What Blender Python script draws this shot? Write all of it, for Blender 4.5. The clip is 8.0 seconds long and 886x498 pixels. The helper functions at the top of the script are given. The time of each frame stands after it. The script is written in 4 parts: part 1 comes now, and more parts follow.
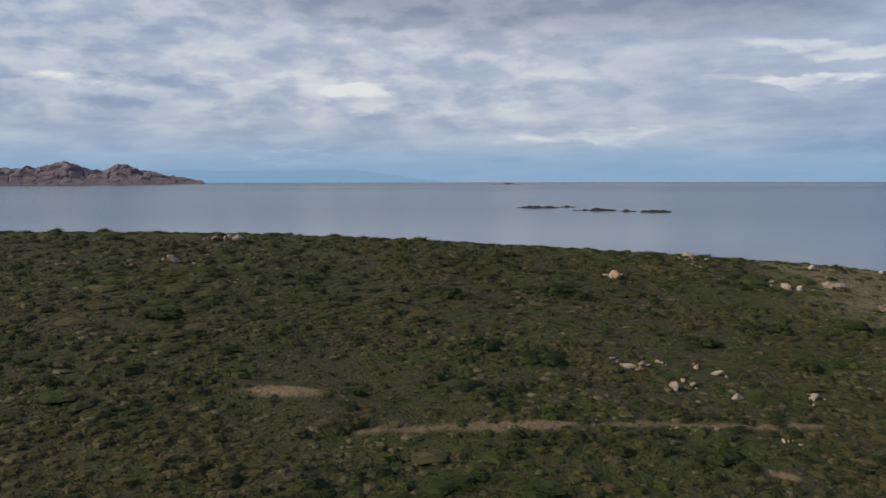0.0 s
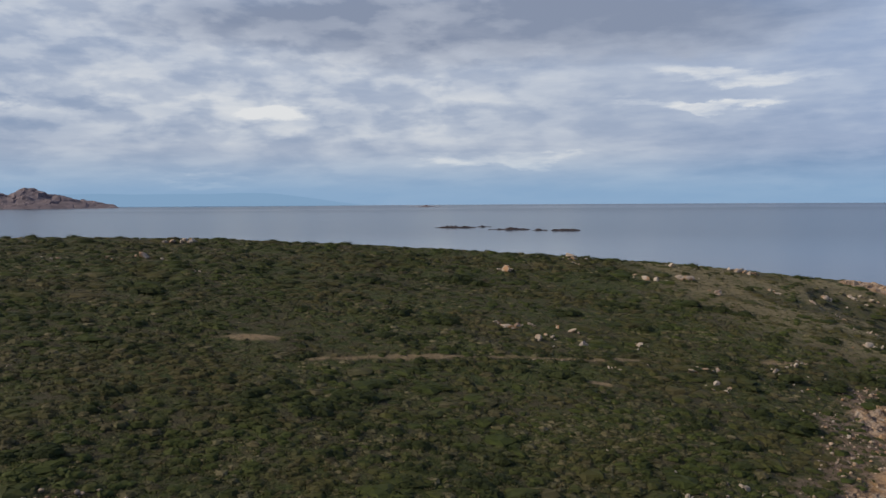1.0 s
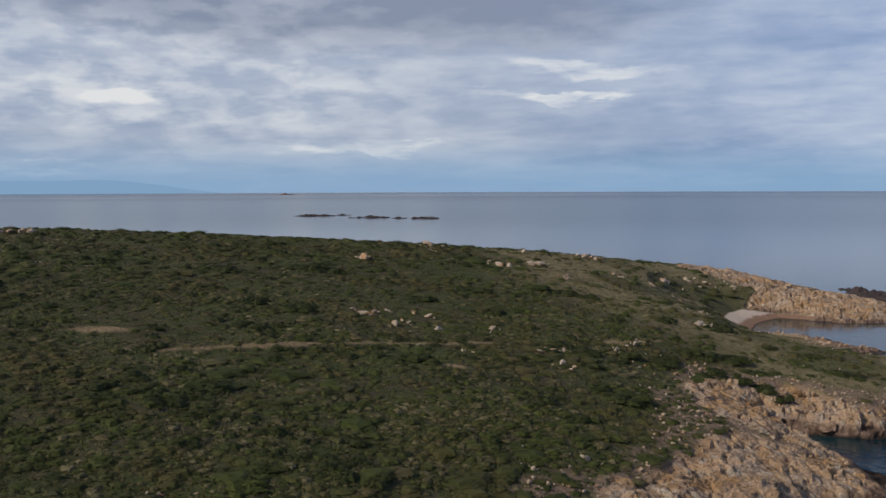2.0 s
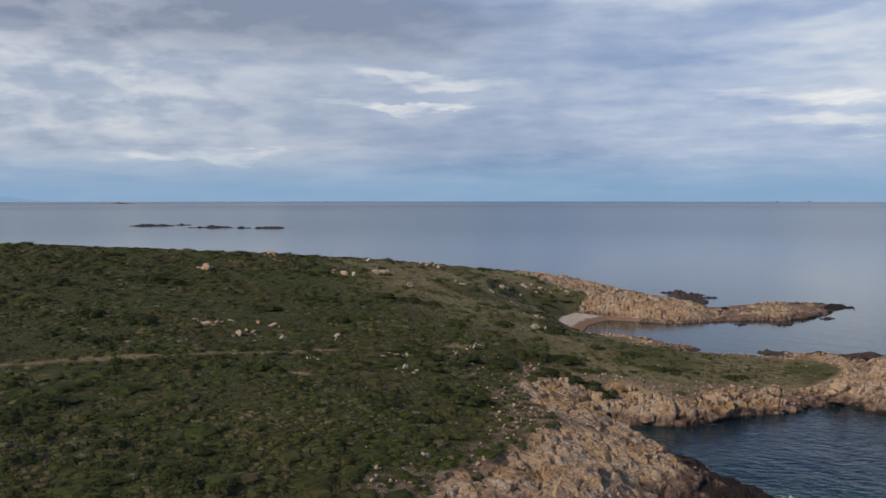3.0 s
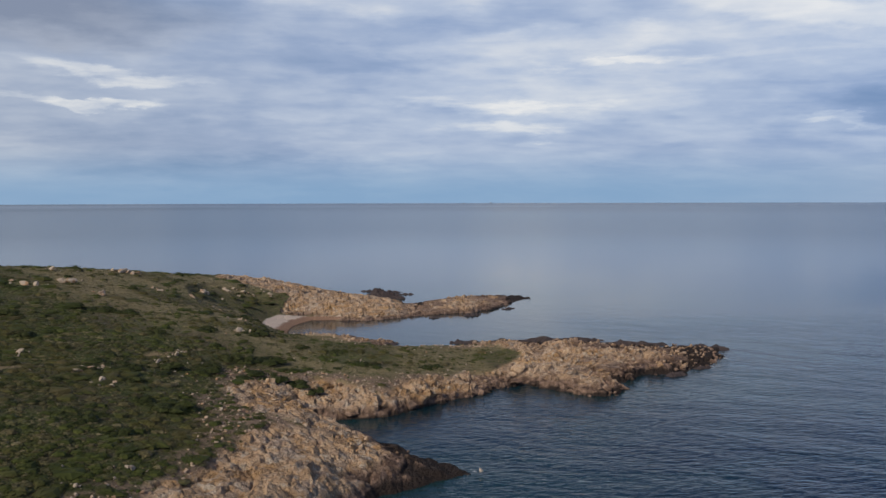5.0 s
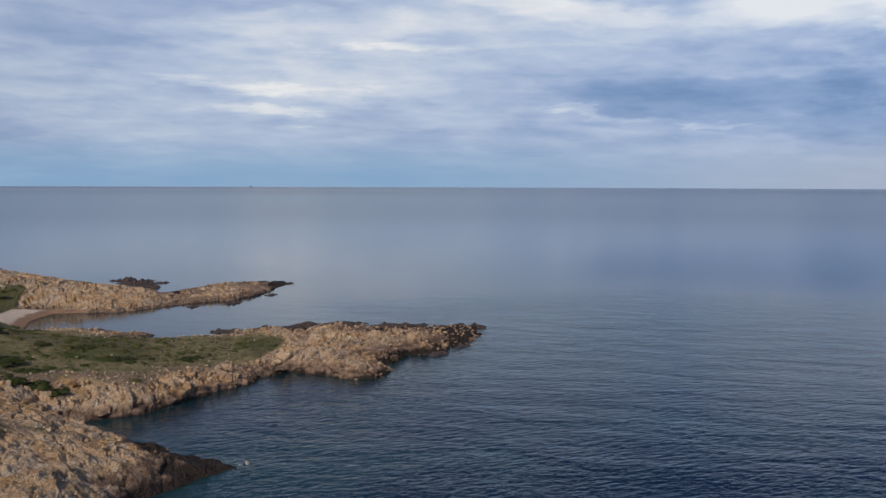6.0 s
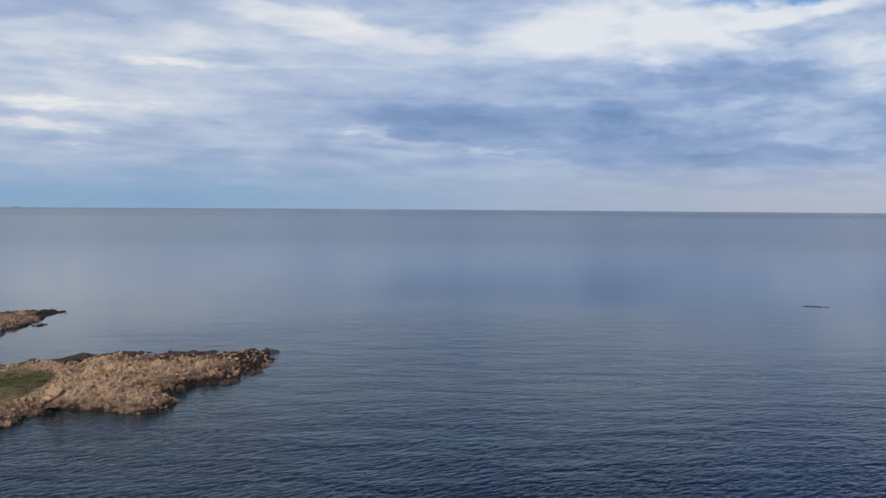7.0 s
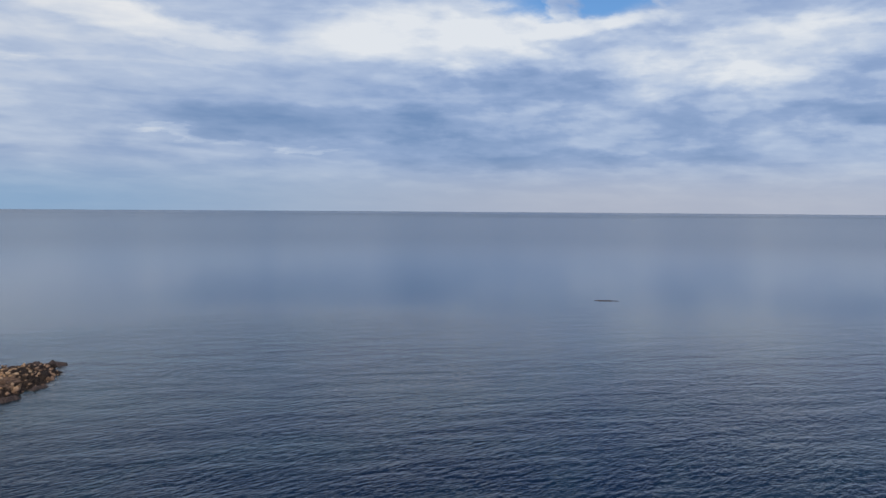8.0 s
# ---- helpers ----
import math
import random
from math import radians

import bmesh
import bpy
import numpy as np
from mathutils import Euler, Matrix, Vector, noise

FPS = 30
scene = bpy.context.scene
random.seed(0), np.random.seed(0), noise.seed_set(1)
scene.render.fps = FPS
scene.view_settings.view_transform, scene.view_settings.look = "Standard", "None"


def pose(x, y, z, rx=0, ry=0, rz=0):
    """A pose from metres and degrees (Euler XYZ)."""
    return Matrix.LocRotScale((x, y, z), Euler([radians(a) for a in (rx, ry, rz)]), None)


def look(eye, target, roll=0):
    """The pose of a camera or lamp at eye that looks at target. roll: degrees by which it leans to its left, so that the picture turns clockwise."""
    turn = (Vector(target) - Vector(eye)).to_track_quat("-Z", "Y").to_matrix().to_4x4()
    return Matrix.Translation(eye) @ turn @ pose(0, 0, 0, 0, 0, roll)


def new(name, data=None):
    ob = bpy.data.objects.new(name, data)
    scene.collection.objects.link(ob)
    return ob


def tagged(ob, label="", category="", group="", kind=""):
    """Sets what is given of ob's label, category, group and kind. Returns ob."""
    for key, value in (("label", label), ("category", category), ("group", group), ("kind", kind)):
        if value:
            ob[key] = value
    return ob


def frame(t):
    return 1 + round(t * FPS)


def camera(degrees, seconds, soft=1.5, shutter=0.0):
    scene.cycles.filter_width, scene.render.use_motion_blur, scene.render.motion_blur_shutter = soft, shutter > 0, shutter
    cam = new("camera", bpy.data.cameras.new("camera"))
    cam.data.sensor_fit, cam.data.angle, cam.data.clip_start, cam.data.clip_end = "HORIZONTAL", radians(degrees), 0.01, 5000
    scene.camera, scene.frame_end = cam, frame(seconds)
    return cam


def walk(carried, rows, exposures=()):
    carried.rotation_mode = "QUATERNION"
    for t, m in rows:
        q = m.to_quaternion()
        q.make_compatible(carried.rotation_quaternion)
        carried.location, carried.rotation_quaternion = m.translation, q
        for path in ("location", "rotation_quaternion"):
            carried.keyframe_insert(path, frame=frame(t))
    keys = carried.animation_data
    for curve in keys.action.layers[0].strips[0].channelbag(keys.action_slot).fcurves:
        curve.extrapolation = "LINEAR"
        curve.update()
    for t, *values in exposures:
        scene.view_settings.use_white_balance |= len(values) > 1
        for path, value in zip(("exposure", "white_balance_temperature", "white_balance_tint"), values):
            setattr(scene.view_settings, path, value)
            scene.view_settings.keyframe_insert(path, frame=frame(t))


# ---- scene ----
# ================= camera and walk =================
cam = camera(55.2, 8.0, soft=1.5)
PATH = [
    (0, -13.021, 16.633, 21.243, 39.790, -4.754, -0.107),
    (0.1, -10.604, 13.558, 20.943, 39.143, -4.684, -0.152),
    (0.2, -8.187, 10.484, 20.644, 38.496, -4.614, -0.196),
    (0.3, -5.769, 7.409, 20.344, 37.849, -4.545, -0.241),
    (0.4, -3.513, 4.539, 20.064, 37.246, -4.480, -0.282),
    (0.5, -2.278, 2.968, 19.911, 36.915, -4.444, -0.305),
    (1, -1.732, 2.529, 19.933, 34.363, -3.224, -0.333),
    (1.5, -1.208, 2.054, 19.941, 29.651, -4.170, -0.200),
    (1.7, -1.116, 2.025, 19.937, 27.719, -4.277, -0.200),
    (2.8, -0.144, 0.412, 19.985, 16.866, -3.329, -0.090),
    (3, -0.026, 0.085, 19.997, 14.565, -3.448, -0.012),
    (3.5, 0.157, -0.698, 20.026, 9.936, -3.924, -0.038),
    (4, 0.210, -2.024, 20.068, 3.181, -2.806, 0.142),
    (4.2, 0.131, -1.723, 20.053, 1.598, -3.482, 0.107),
    (5.3, -0.183, -1.395, 20.035, -9.528, -3.335, -0.059),
    (5.5, -0.199, -1.025, 20.029, -12.814, -3.743, 0.122),
    (6, -0.284, -0.762, 20.023, -21.564, -4.397, 0.208),
    (6.5, -0.062, -0.120, 20.004, -27.471, -3.374, 0.266),
    (7, 0.050, 0.071, 19.997, -35.499, -2.891, 0.416),
    (7.5, 0.393, 0.447, 19.980, -41.474, -2.833, 0.507),
    (8, 0.732, 0.652, 19.966, -48.390, -2.755, 0.397),
]
walk(cam, [(t, pose(x, y, z, 90 + pitch, 0, yaw) @ pose(0, 0, 0, 0, 0, roll)) for t, x, y, z, yaw, pitch, roll in PATH],
     exposures=[(0.0, 0.0), (8.0, 0.0)])

# ================= node helpers =================


class Nodes:
    """Short spelling for building node trees."""

    def __init__(self, tree):
        self.tree = tree
        tree.nodes.clear()

    def add(self, kind, **given):
        node = self.tree.nodes.new(kind)
        for key, value in given.items():
            if key in node.inputs:
                self.put(node.inputs[key], value)
        return node

    def put(self, socket, value):
        if isinstance(value, bpy.types.NodeSocket):
            self.tree.links.new(value, socket)
        else:
            socket.default_value = value

    def math(self, op, a, b=0.0, c=0.0, clamp=False):
        node = self.tree.nodes.new("ShaderNodeMath")
        node.operation, node.use_clamp = op, clamp
        for socket, value in zip(node.inputs, (a, b, c)):
            self.put(socket, value)
        return node.outputs[0]

    def mix(self, fac, a, b, blend="MIX"):
        node = self.tree.nodes.new("ShaderNodeMix")
        node.data_type, node.blend_type = "RGBA", blend
        self.put(node.inputs[0], fac)
        for socket, value in ((node.inputs[6], a), (node.inputs[7], b)):
            self.put(socket, (*value, 1) if isinstance(value, tuple) and len(value) == 3 else value)
        return node.outputs[2]

    def ramp(self, fac, lo, hi, out0=0.0, out1=1.0, smooth=True):
        node = self.tree.nodes.new("ShaderNodeMapRange")
        node.interpolation_type = "SMOOTHSTEP" if smooth else "LINEAR"
        for socket, value in zip(node.inputs[:5], (fac, lo, hi, out0, out1)):
            self.put(socket, value)
        return node.outputs[0]

    def noise(self, vector, scale, detail=4.0, rough=0.55, warp=0.0):
        node = self.tree.nodes.new("ShaderNodeTexNoise")
        self.put(node.inputs["Vector"], vector)
        node.inputs["Scale"].default_value, node.inputs["Detail"].default_value = scale, detail
        node.inputs["Roughness"].default_value, node.inputs["Distortion"].default_value = rough, warp
        return node.outputs[0]

    def voronoi(self, vector, scale, feature="F1"):
        node = self.tree.nodes.new("ShaderNodeTexVoronoi")
        node.feature = feature
        self.put(node.inputs["Vector"], vector)
        node.inputs["Scale"].default_value = scale
        return node

    def place(self, vector, scale=(1, 1, 1), shift=(0, 0, 0), turn=(0, 0, 0)):
        node = self.tree.nodes.new("ShaderNodeMapping")
        self.put(node.inputs[0], vector)
        node.inputs["Location"].default_value, node.inputs["Scale"].default_value = shift, scale
        node.inputs["Rotation"].default_value = turn
        return node.outputs[0]

    def bump(self, height, strength, distance):
        return self.add("ShaderNodeBump", Height=height, Strength=strength, Distance=distance).outputs[0]

    def attribute(self, name):
        node = self.tree.nodes.new("ShaderNodeAttribute")
        node.attribute_name = name
        return node.outputs["Fac"]

    def coords(self):
        return self.tree.nodes.new("ShaderNodeNewGeometry").outputs["Position"]


def material(name):
    mat = bpy.data.materials.new(name)
    mat.use_nodes = True
    n = Nodes(mat.node_tree)
    out = n.add("ShaderNodeOutputMaterial")
    bsdf = n.add("ShaderNodeBsdfPrincipled")
    n.tree.links.new(bsdf.outputs[0], out.inputs[0])
    return mat, n, bsdf


# ================= sky and sun =================
SUN_AZ, SUN_EL = radians(-134), radians(34)
world = bpy.data.worlds.new("sky")
scene.world = world
world.use_nodes = True
w = Nodes(world.node_tree)
way = w.add("ShaderNodeTexCoord").outputs["Generated"]
split = w.add("ShaderNodeSeparateXYZ", Vector=way)
dx, dy, dz = split.outputs
up = w.math("MAXIMUM", dz, 0.0)
az = w.math("ARCTAN2", dx, dy)
el = w.math("ARCSINE", dz)
# the cloud sheet, seen in perspective
depth = w.math("ADD", up, 0.21)
sheet = w.add("ShaderNodeCombineXYZ", X=w.math("DIVIDE", dx, depth), Y=w.math("DIVIDE", dy, depth), Z=0.0).outputs[0]
clear = w.add("ShaderNodeTexSky")
clear.sky_type, clear.sun_disc = "NISHITA", False
clear.sun_elevation, clear.sun_rotation, clear.altitude, clear.dust_density = SUN_EL, SUN_AZ, 20, 2.0


ragged = w.add("ShaderNodeTexNoise", Vector=w.place(sheet, (2.8, 2.8, 1), (4.0, 9.0, 0)), Scale=1.0, Detail=9.0, Roughness=0.58)
shift = w.add("ShaderNodeSeparateXYZ", Vector=ragged.outputs["Color"])
az_torn = w.math("ADD", az, w.math("MULTIPLY", w.math("SUBTRACT", shift.outputs[0], 0.5), 0.17))
el_torn = w.math("ADD", el, w.math("MULTIPLY", w.math("SUBTRACT", shift.outputs[1], 0.5), 0.062))


def patch(a, e, wa, we, tilt=0.0):
    """A torn patch of cloud round azimuth a and elevation e, in degrees, with its half widths."""
    u = w.math("SUBTRACT", az_torn, radians(a))
    v = w.math("SUBTRACT", w.math("SUBTRACT", el_torn, radians(e)), w.math("MULTIPLY", u, tilt))
    r = w.math("ADD", w.math("POWER", w.math("ABSOLUTE", w.math("DIVIDE", u, radians(wa))), 2.0),
               w.math("POWER", w.math("ABSOLUTE", w.math("DIVIDE", v, radians(we))), 2.0))
    return w.ramp(r, 1.6, 0.25)


broad = w.noise(w.place(sheet, (0.75, 0.75, 1), (3.1, 1.7, 0)), 1.0, 3.0, 0.5, 0.3)
puffs = w.noise(w.place(sheet, (2.4, 2.4, 1), (0.3, 5.2, 0)), 1.0, 6.0, 0.54, 0.25)
wisps = w.noise(w.place(sheet, (4.2, 6.0, 1), (7.0, 2.0, 0)), 1.0, 5.0, 0.5, 0.3)
tone = w.math("MULTIPLY", w.math("SUBTRACT", broad, 0.5), 0.5)
puffy = w.math("ADD", w.ramp(az, radians(-15), radians(-35), 0.17, 0.30), w.ramp(az, radians(38), radians(50), 0.0, 0.09))
tone = w.math("ADD", tone, w.math("MULTIPLY", w.math("SUBTRACT", w.ramp(puffs, 0.40, 0.62), 0.5), w.math("MULTIPLY", puffy, 0.6)))
tone = w.math("ADD", tone, w.math("MULTIPLY", w.math("SUBTRACT", w.ramp(wisps, 0.38, 0.66), 0.5), 0.07))
low_sheet = w.add("ShaderNodeCombineXYZ", X=w.math("MULTIPLY", az, 17.0), Y=w.math("MULTIPLY", el, 42.0), Z=0.0).outputs[0]
heaps = w.noise(w.place(low_sheet, (1, 1, 1), (2.6, 7.3, 0)), 1.0, 6.0, 0.52, 0.15)
heaped = w.math("MULTIPLY", w.math("ADD", w.ramp(az, radians(-20), radians(-38), 0.05, 0.28), w.ramp(az, radians(40), radians(52), 0.0, 0.13)), w.ramp(el, radians(2.0), radians(5.0)))
tone = w.math("ADD", tone, w.math("MULTIPLY", w.math("SUBTRACT", w.ramp(heaps, 0.40, 0.60), 0.5), heaped))
fine_sheet = w.add("ShaderNodeCombineXYZ", X=w.math("MULTIPLY", az, 9.0), Y=w.math("MULTIPLY", el, 62.0), Z=0.0).outputs[0]
streaky = w.noise(w.place(fine_sheet, (1, 1, 1), (8.1, 1.9, 0)), 1.0, 6.0, 0.58, 0.35)
tone = w.math("ADD", tone, w.math("MULTIPLY", w.math("SUBTRACT", w.ramp(streaky, 0.34, 0.66), 0.5), 0.11))
# banks and streaks of cloud: azimuth, elevation, half widths, slope, how much lighter or darker
BANKS = (
    (-32.0, 12.0, 23.0, 2.2, 0.02, -0.28), (-20.0, 12.4, 10.0, 2.0, 0.0, -0.14), (-41.0, 7.6, 20.0, 1.6, 0.0, 0.12), (0.0, 13.6, 9.0, 1.5, 0.0, 0.24),
    (13.0, 10.2, 10.0, 0.9, 0.0, 0.18), (15.0, 7.4, 14.0, 2.2, -0.03, 0.16), (40.0, 5.6, 11.0, 1.2, 0.0, -0.24), (47.0, 11.6, 9.0, 2.2, 0.02, 0.42), (59.0, 12.0, 5.0, 0.7, 0.05, 0.34),
    (68.0, 9.8, 8.5, 2.0, 0.12, 0.36), (54.0, 8.2, 7.5, 1.2, 0.0, -0.22), (75.0, 6.2, 6.0, 1.1, 0.0, -0.24), (-7.0, 1.8, 9.0, 1.2, 0.0, -0.20),
    (-12.0, 3.6, 8.0, 2.0, 0.0, -0.20), (43.0, 5.2, 15.0, 2.4, 0.0, -0.12), (37.0, 11.2, 10.0, 2.0, -0.10, 0.09), (28.0, 10.4, 10.0, 2.2, -0.04, 0.20), (57.0, 3.2, 12.0, 0.7, 0.0, -0.16), (56.0, 11.6, 8.0, 1.2, -0.02, 0.14))
STREAKS = (
    (-18.0, 6.3, 5.0, 0.34, 0.01, 0.40), (-16.0, 8.2, 6.0, 0.5, -0.05, 0.26), (-30.0, 2.9, 5.0, 0.42, 0.0, 0.32), (-44.0, 6.0, 3.6, 0.5, 0.0, 0.36), (-62.0, 6.2, 3.0, 0.5, 0.0, 0.3),
    (-57.0, 6.2, 2.2, 0.6, 0.0, -0.22), (-49.5, 8.1, 3.2, 0.5, 0.0, -0.20), (9.5, 6.3, 6.5, 0.6, 0.0, 0.20), (11.5, 4.7, 5.5, 0.5, 0.0, 0.18), (17.0, 9.0, 6.0, 0.35, -0.05, 0.2))
TRAILS = (
    (32.5, 4.5, 4.6, 0.26, -0.02, 0.17), (40.0, 3.8, 3.5, 0.2, 0.0, 0.18), (-50.0, 1.4, 3.0, 0.3, 0.0, 0.22), (29.0, 11.6, 9.0, 0.8, -0.12, 0.20), (0.0, 9.3, 6.0, 0.8, 0.0, -0.10))
shredded = w.math("ADD", w.ramp(streaky, 0.36, 0.62, 0.1, 0.9), w.ramp(puffs, 0.42, 0.60, 0.0, 0.6))
for a, e, wa, we, tilt, amount in BANKS + STREAKS + TRAILS:
    shape = patch(a, e, wa, we, tilt)
    if we < 0.7:
        shape = w.math("MULTIPLY", shape, shredded)
    tone = w.math("ADD", tone, w.math("MULTIPLY", shape, amount))
light = w.math("ADD", tone, w.ramp(az, radians(-30), radians(-48), 0.49, 0.455), clamp=True)
ramp = w.add("ShaderNodeValToRGB", Fac=light)
cr = ramp.color_ramp
cr.elements[0].position, cr.elements[0].color = 0.0, (0.175, 0.27, 0.46, 1)
cr.elements[1].position, cr.elements[1].color = 1.0, (0.82, 0.82, 0.82, 1)
for at, col in ((0.35, (0.31, 0.40, 0.59)), (0.6, (0.47, 0.545, 0.69)), (0.8, (0.645, 0.685, 0.755))):
    cr.elements.new(at).color = (*col, 1)
grey = w.mix(light, (0.24, 0.30, 0.42), (0.74, 0.75, 0.76))
cloud = w.mix(w.ramp(az, radians(10), radians(-30), 0.0, 0.65), ramp.outputs[0], grey)
cloud = w.mix(w.math("MULTIPLY", patch(-32.0, 11.4, 22.0, 2.4), 0.75), cloud, w.mix(light, (0.25, 0.28, 0.36), (0.56, 0.59, 0.66)))
cloud = w.mix(w.ramp(az, radians(15), radians(50)), cloud, w.mix(1.0, cloud, (0.95, 0.985, 1.03), "MULTIPLY"))
# haze toward the horizon
haze = w.ramp(el, radians(0.2), radians(3.8), 1.0, 0.0)
low = w.mix(w.ramp(az, radians(15), radians(62)), (0.235, 0.395, 0.60), (0.46, 0.49, 0.585))
cloud = w.mix(w.math("MULTIPLY", haze, 0.85), cloud, low)
clear_lit = w.mix(1.0, clear.outputs[0], (0.055, 0.085, 0.12), "MULTIPLY")
gap = w.math("MULTIPLY", patch(57.3, 13.6, 6.4, 1.1, 0.0), w.ramp(wisps, 0.58, 0.50, 0.15, 1.0), clamp=True)
sky = w.mix(gap, cloud, clear_lit)
sky = w.mix(0.06, sky, clear_lit)
open_sky = w.math("MULTIPLY", w.ramp(el, radians(13.2), radians(16.5)), w.ramp(broad, 0.62, 0.48, 0.72, 0.98))
upper = w.mix(1.0, clear.outputs[0], w.mix(w.ramp(az, radians(-25), radians(8)), (0.046, 0.054, 0.071), (0.023, 0.034, 0.056)), "MULTIPLY")
sky = w.mix(open_sky, sky, upper)
back = w.add("ShaderNodeBackground", Color=sky, Strength=1.0)
w.tree.links.new(back.outputs[0], w.add("ShaderNodeOutputWorld").inputs[0])

sun_data = bpy.data.lights.new("sun", "SUN")
sun_data.energy, sun_data.angle, sun_data.color = 2.7, radians(6), (1.0, 0.86, 0.70)
sun = new("sun", sun_data)
sun.matrix_world = look((0, 0, 80), (-math.sin(SUN_AZ) * math.cos(SUN_EL) * 50, -math.cos(SUN_AZ) * math.cos(SUN_EL) * 50, 80 - math.sin(SUN_EL) * 50))

# ================= terrain plan =================
# the shore, walked from behind the camera round the headlands to the hidden far coast
NEAR_SHORE = [(-20, -40), (-9, 5), (-10, 25), (-6, 40), (-2, 49), (0.8, 55), (3.7, 56.3), (7.3, 58.7), (6.3, 60.8),
              (4.4, 63), (2, 67), (-0.9, 70.8), (-1.9, 73.2), (-4.4, 74.2)]
MIDDLE_SHORE = [(-1.9, 75.4), (2.6, 76), (8, 80.7), (13.8, 86), (17.5, 87.6), (20.2, 85), (22, 82), (24.5, 80.8), (26.9, 83.5),
                (27.5, 87.5), (32, 92), (35.6, 92.2), (41.6, 96.1), (46.5, 103), (47, 107), (37.7, 110.2), (27.6, 114.5),
                (17, 113.8), (12, 112.6), (6.5, 111.6), (2.2, 112.4), (1.6, 114.0), (4.4, 116.4), (0.8, 119.2), (-3.0, 121.4), (-7.5, 122.8), (-11.4, 124.8)]
FAR_SHORE = [(-11.6, 126.9), (-11.2, 132.0), (-10.3, 136.6), (-8.6, 139.5), (-3.9, 139.2), (1.5, 138.4), (5.2, 141.2), (10, 144), (14.7, 145.5), (19.4, 146.5), (24.9, 152.2),
             (29.6, 159.4), (34.4, 166.2), (35.6, 169.2), (33, 172.4), (27, 171), (20, 166.5), (13, 162), (7, 165), (7, 178), (4, 187), (-12, 193), (-45, 182), (-80, 165), (-125, 120), (-160, 60), (-170, -40)]
SHORE = np.array(NEAR_SHORE + MIDDLE_SHORE + FAR_SHORE, float)


def smooth(x, lo, hi):
    t = np.clip((x - lo) / (hi - lo), 0, 1)
    return t * t * (3 - 2 * t)


def hashed(i, j, k):
    v = np.sin(i * 127.1 + j * 311.7 + k * 74.7) * 43758.5453
    return v - np.floor(v)


def value_noise(x, y, k=0):
    i, j = np.floor(x), np.floor(y)
    u, v = x - i, y - j
    u, v = u * u * (3 - 2 * u), v * v * (3 - 2 * v)
    return ((hashed(i, j, k) * (1 - u) + hashed(i + 1, j, k) * u) * (1 - v)
            + (hashed(i, j + 1, k) * (1 - u) + hashed(i + 1, j + 1, k) * u) * v)


def fractal(x, y, scale, octaves=4, k=0):
    """Layered noise from -1 to 1; scale is its largest wavelength in metres."""
    total, size = 0, 1.0
    for o in range(octaves):
        total = total + size * (value_noise(x / scale + 17.3 * o, y / scale - 9.1 * o, k + o) * 2 - 1)
        scale, size = scale / 2.03, size * 0.5
    return total / 1.7


def blocks(x, y, size, k):
    """Broken blocks, each with a level and a tilt of its own, from about -0.7 to 0.7, and the nearness to a joint."""
    x, y = x / size, y / size
    i, j = np.floor(x), np.floor(y)
    f1 = np.full(x.shape, 9.0)
    f2, level = f1.copy(), np.zeros(x.shape)
    for a in (-1, 0, 1):
        for b in (-1, 0, 1):
            ci, cj = i + a, j + b
            px, py = ci + 0.1 + 0.8 * hashed(ci, cj, k), cj + 0.1 + 0.8 * hashed(ci, cj, k + 5)
            d = np.hypot(px - x, py - y)
            own = hashed(ci, cj, k + 9) - 0.5 + 0.9 * ((hashed(ci, cj, k + 13) - 0.5) * (x - px) + (hashed(ci, cj, k + 17) - 0.5) * (y - py))
            near = d < f1
            f2 = np.where(near, f1, np.minimum(f2, d))
            level = np.where(near, own, level)
            f1 = np.where(near, d, f1)
    return level, f2 - f1


def shore_distance(x, y):
    """Metres inside the shore (negative out at sea)."""
    x, y = np.asarray(x, float), np.asarray(y, float)
    x, y = x + 0.9 * fractal(x, y, 6.0, 3, 40), y + 0.9 * fractal(x, y, 6.0, 3, 50)
    best, inside = np.full(x.shape, 1e9), np.zeros(x.shape, bool)
    for (ax, ay), (bx, by) in zip(SHORE, np.roll(SHORE, -1, 0)):
        ex, ey = bx - ax, by - ay
        t = np.clip(((x - ax) * ex + (y - ay) * ey) / (ex * ex + ey * ey), 0, 1)
        best = np.minimum(best, (x - ax - t * ex) ** 2 + (y - ay - t * ey) ** 2)
        if ay != by:
            inside ^= ((ay > y) != (by > y)) & (x < ax + (y - ay) / (by - ay) * ex)
    return np.where(inside, 1, -1) * np.sqrt(best)


BEACH = ((-12.3, 125.6, 2.2), (-12.2, 128.5, 3.2), (-11.8, 132.0, 3.7), (-10.8, 136.6, 3.8), (-8.8, 139.8, 2.3), (-4.4, 140.6, 1.0))


def beach_near(x, y):
    """How far from the line of the little crescent beach at the head of the bay, in its widths: below 1 on the sand."""
    best = np.full(np.shape(x), 9.0)
    for (ax, ay, aw), (bx, by, bw) in zip(BEACH, BEACH[1:]):
        ex, ey = bx - ax, by - ay
        t = np.clip(((x - ax) * ex + (y - ay) * ey) / (ex * ex + ey * ey), 0, 1)
        best = np.minimum(best, np.hypot(x - ax - t * ex, y - ay - t * ey) / (aw + (bw - aw) * t))
    return best + 0.10 * fractal(x, y, 3.0, 3, 44)


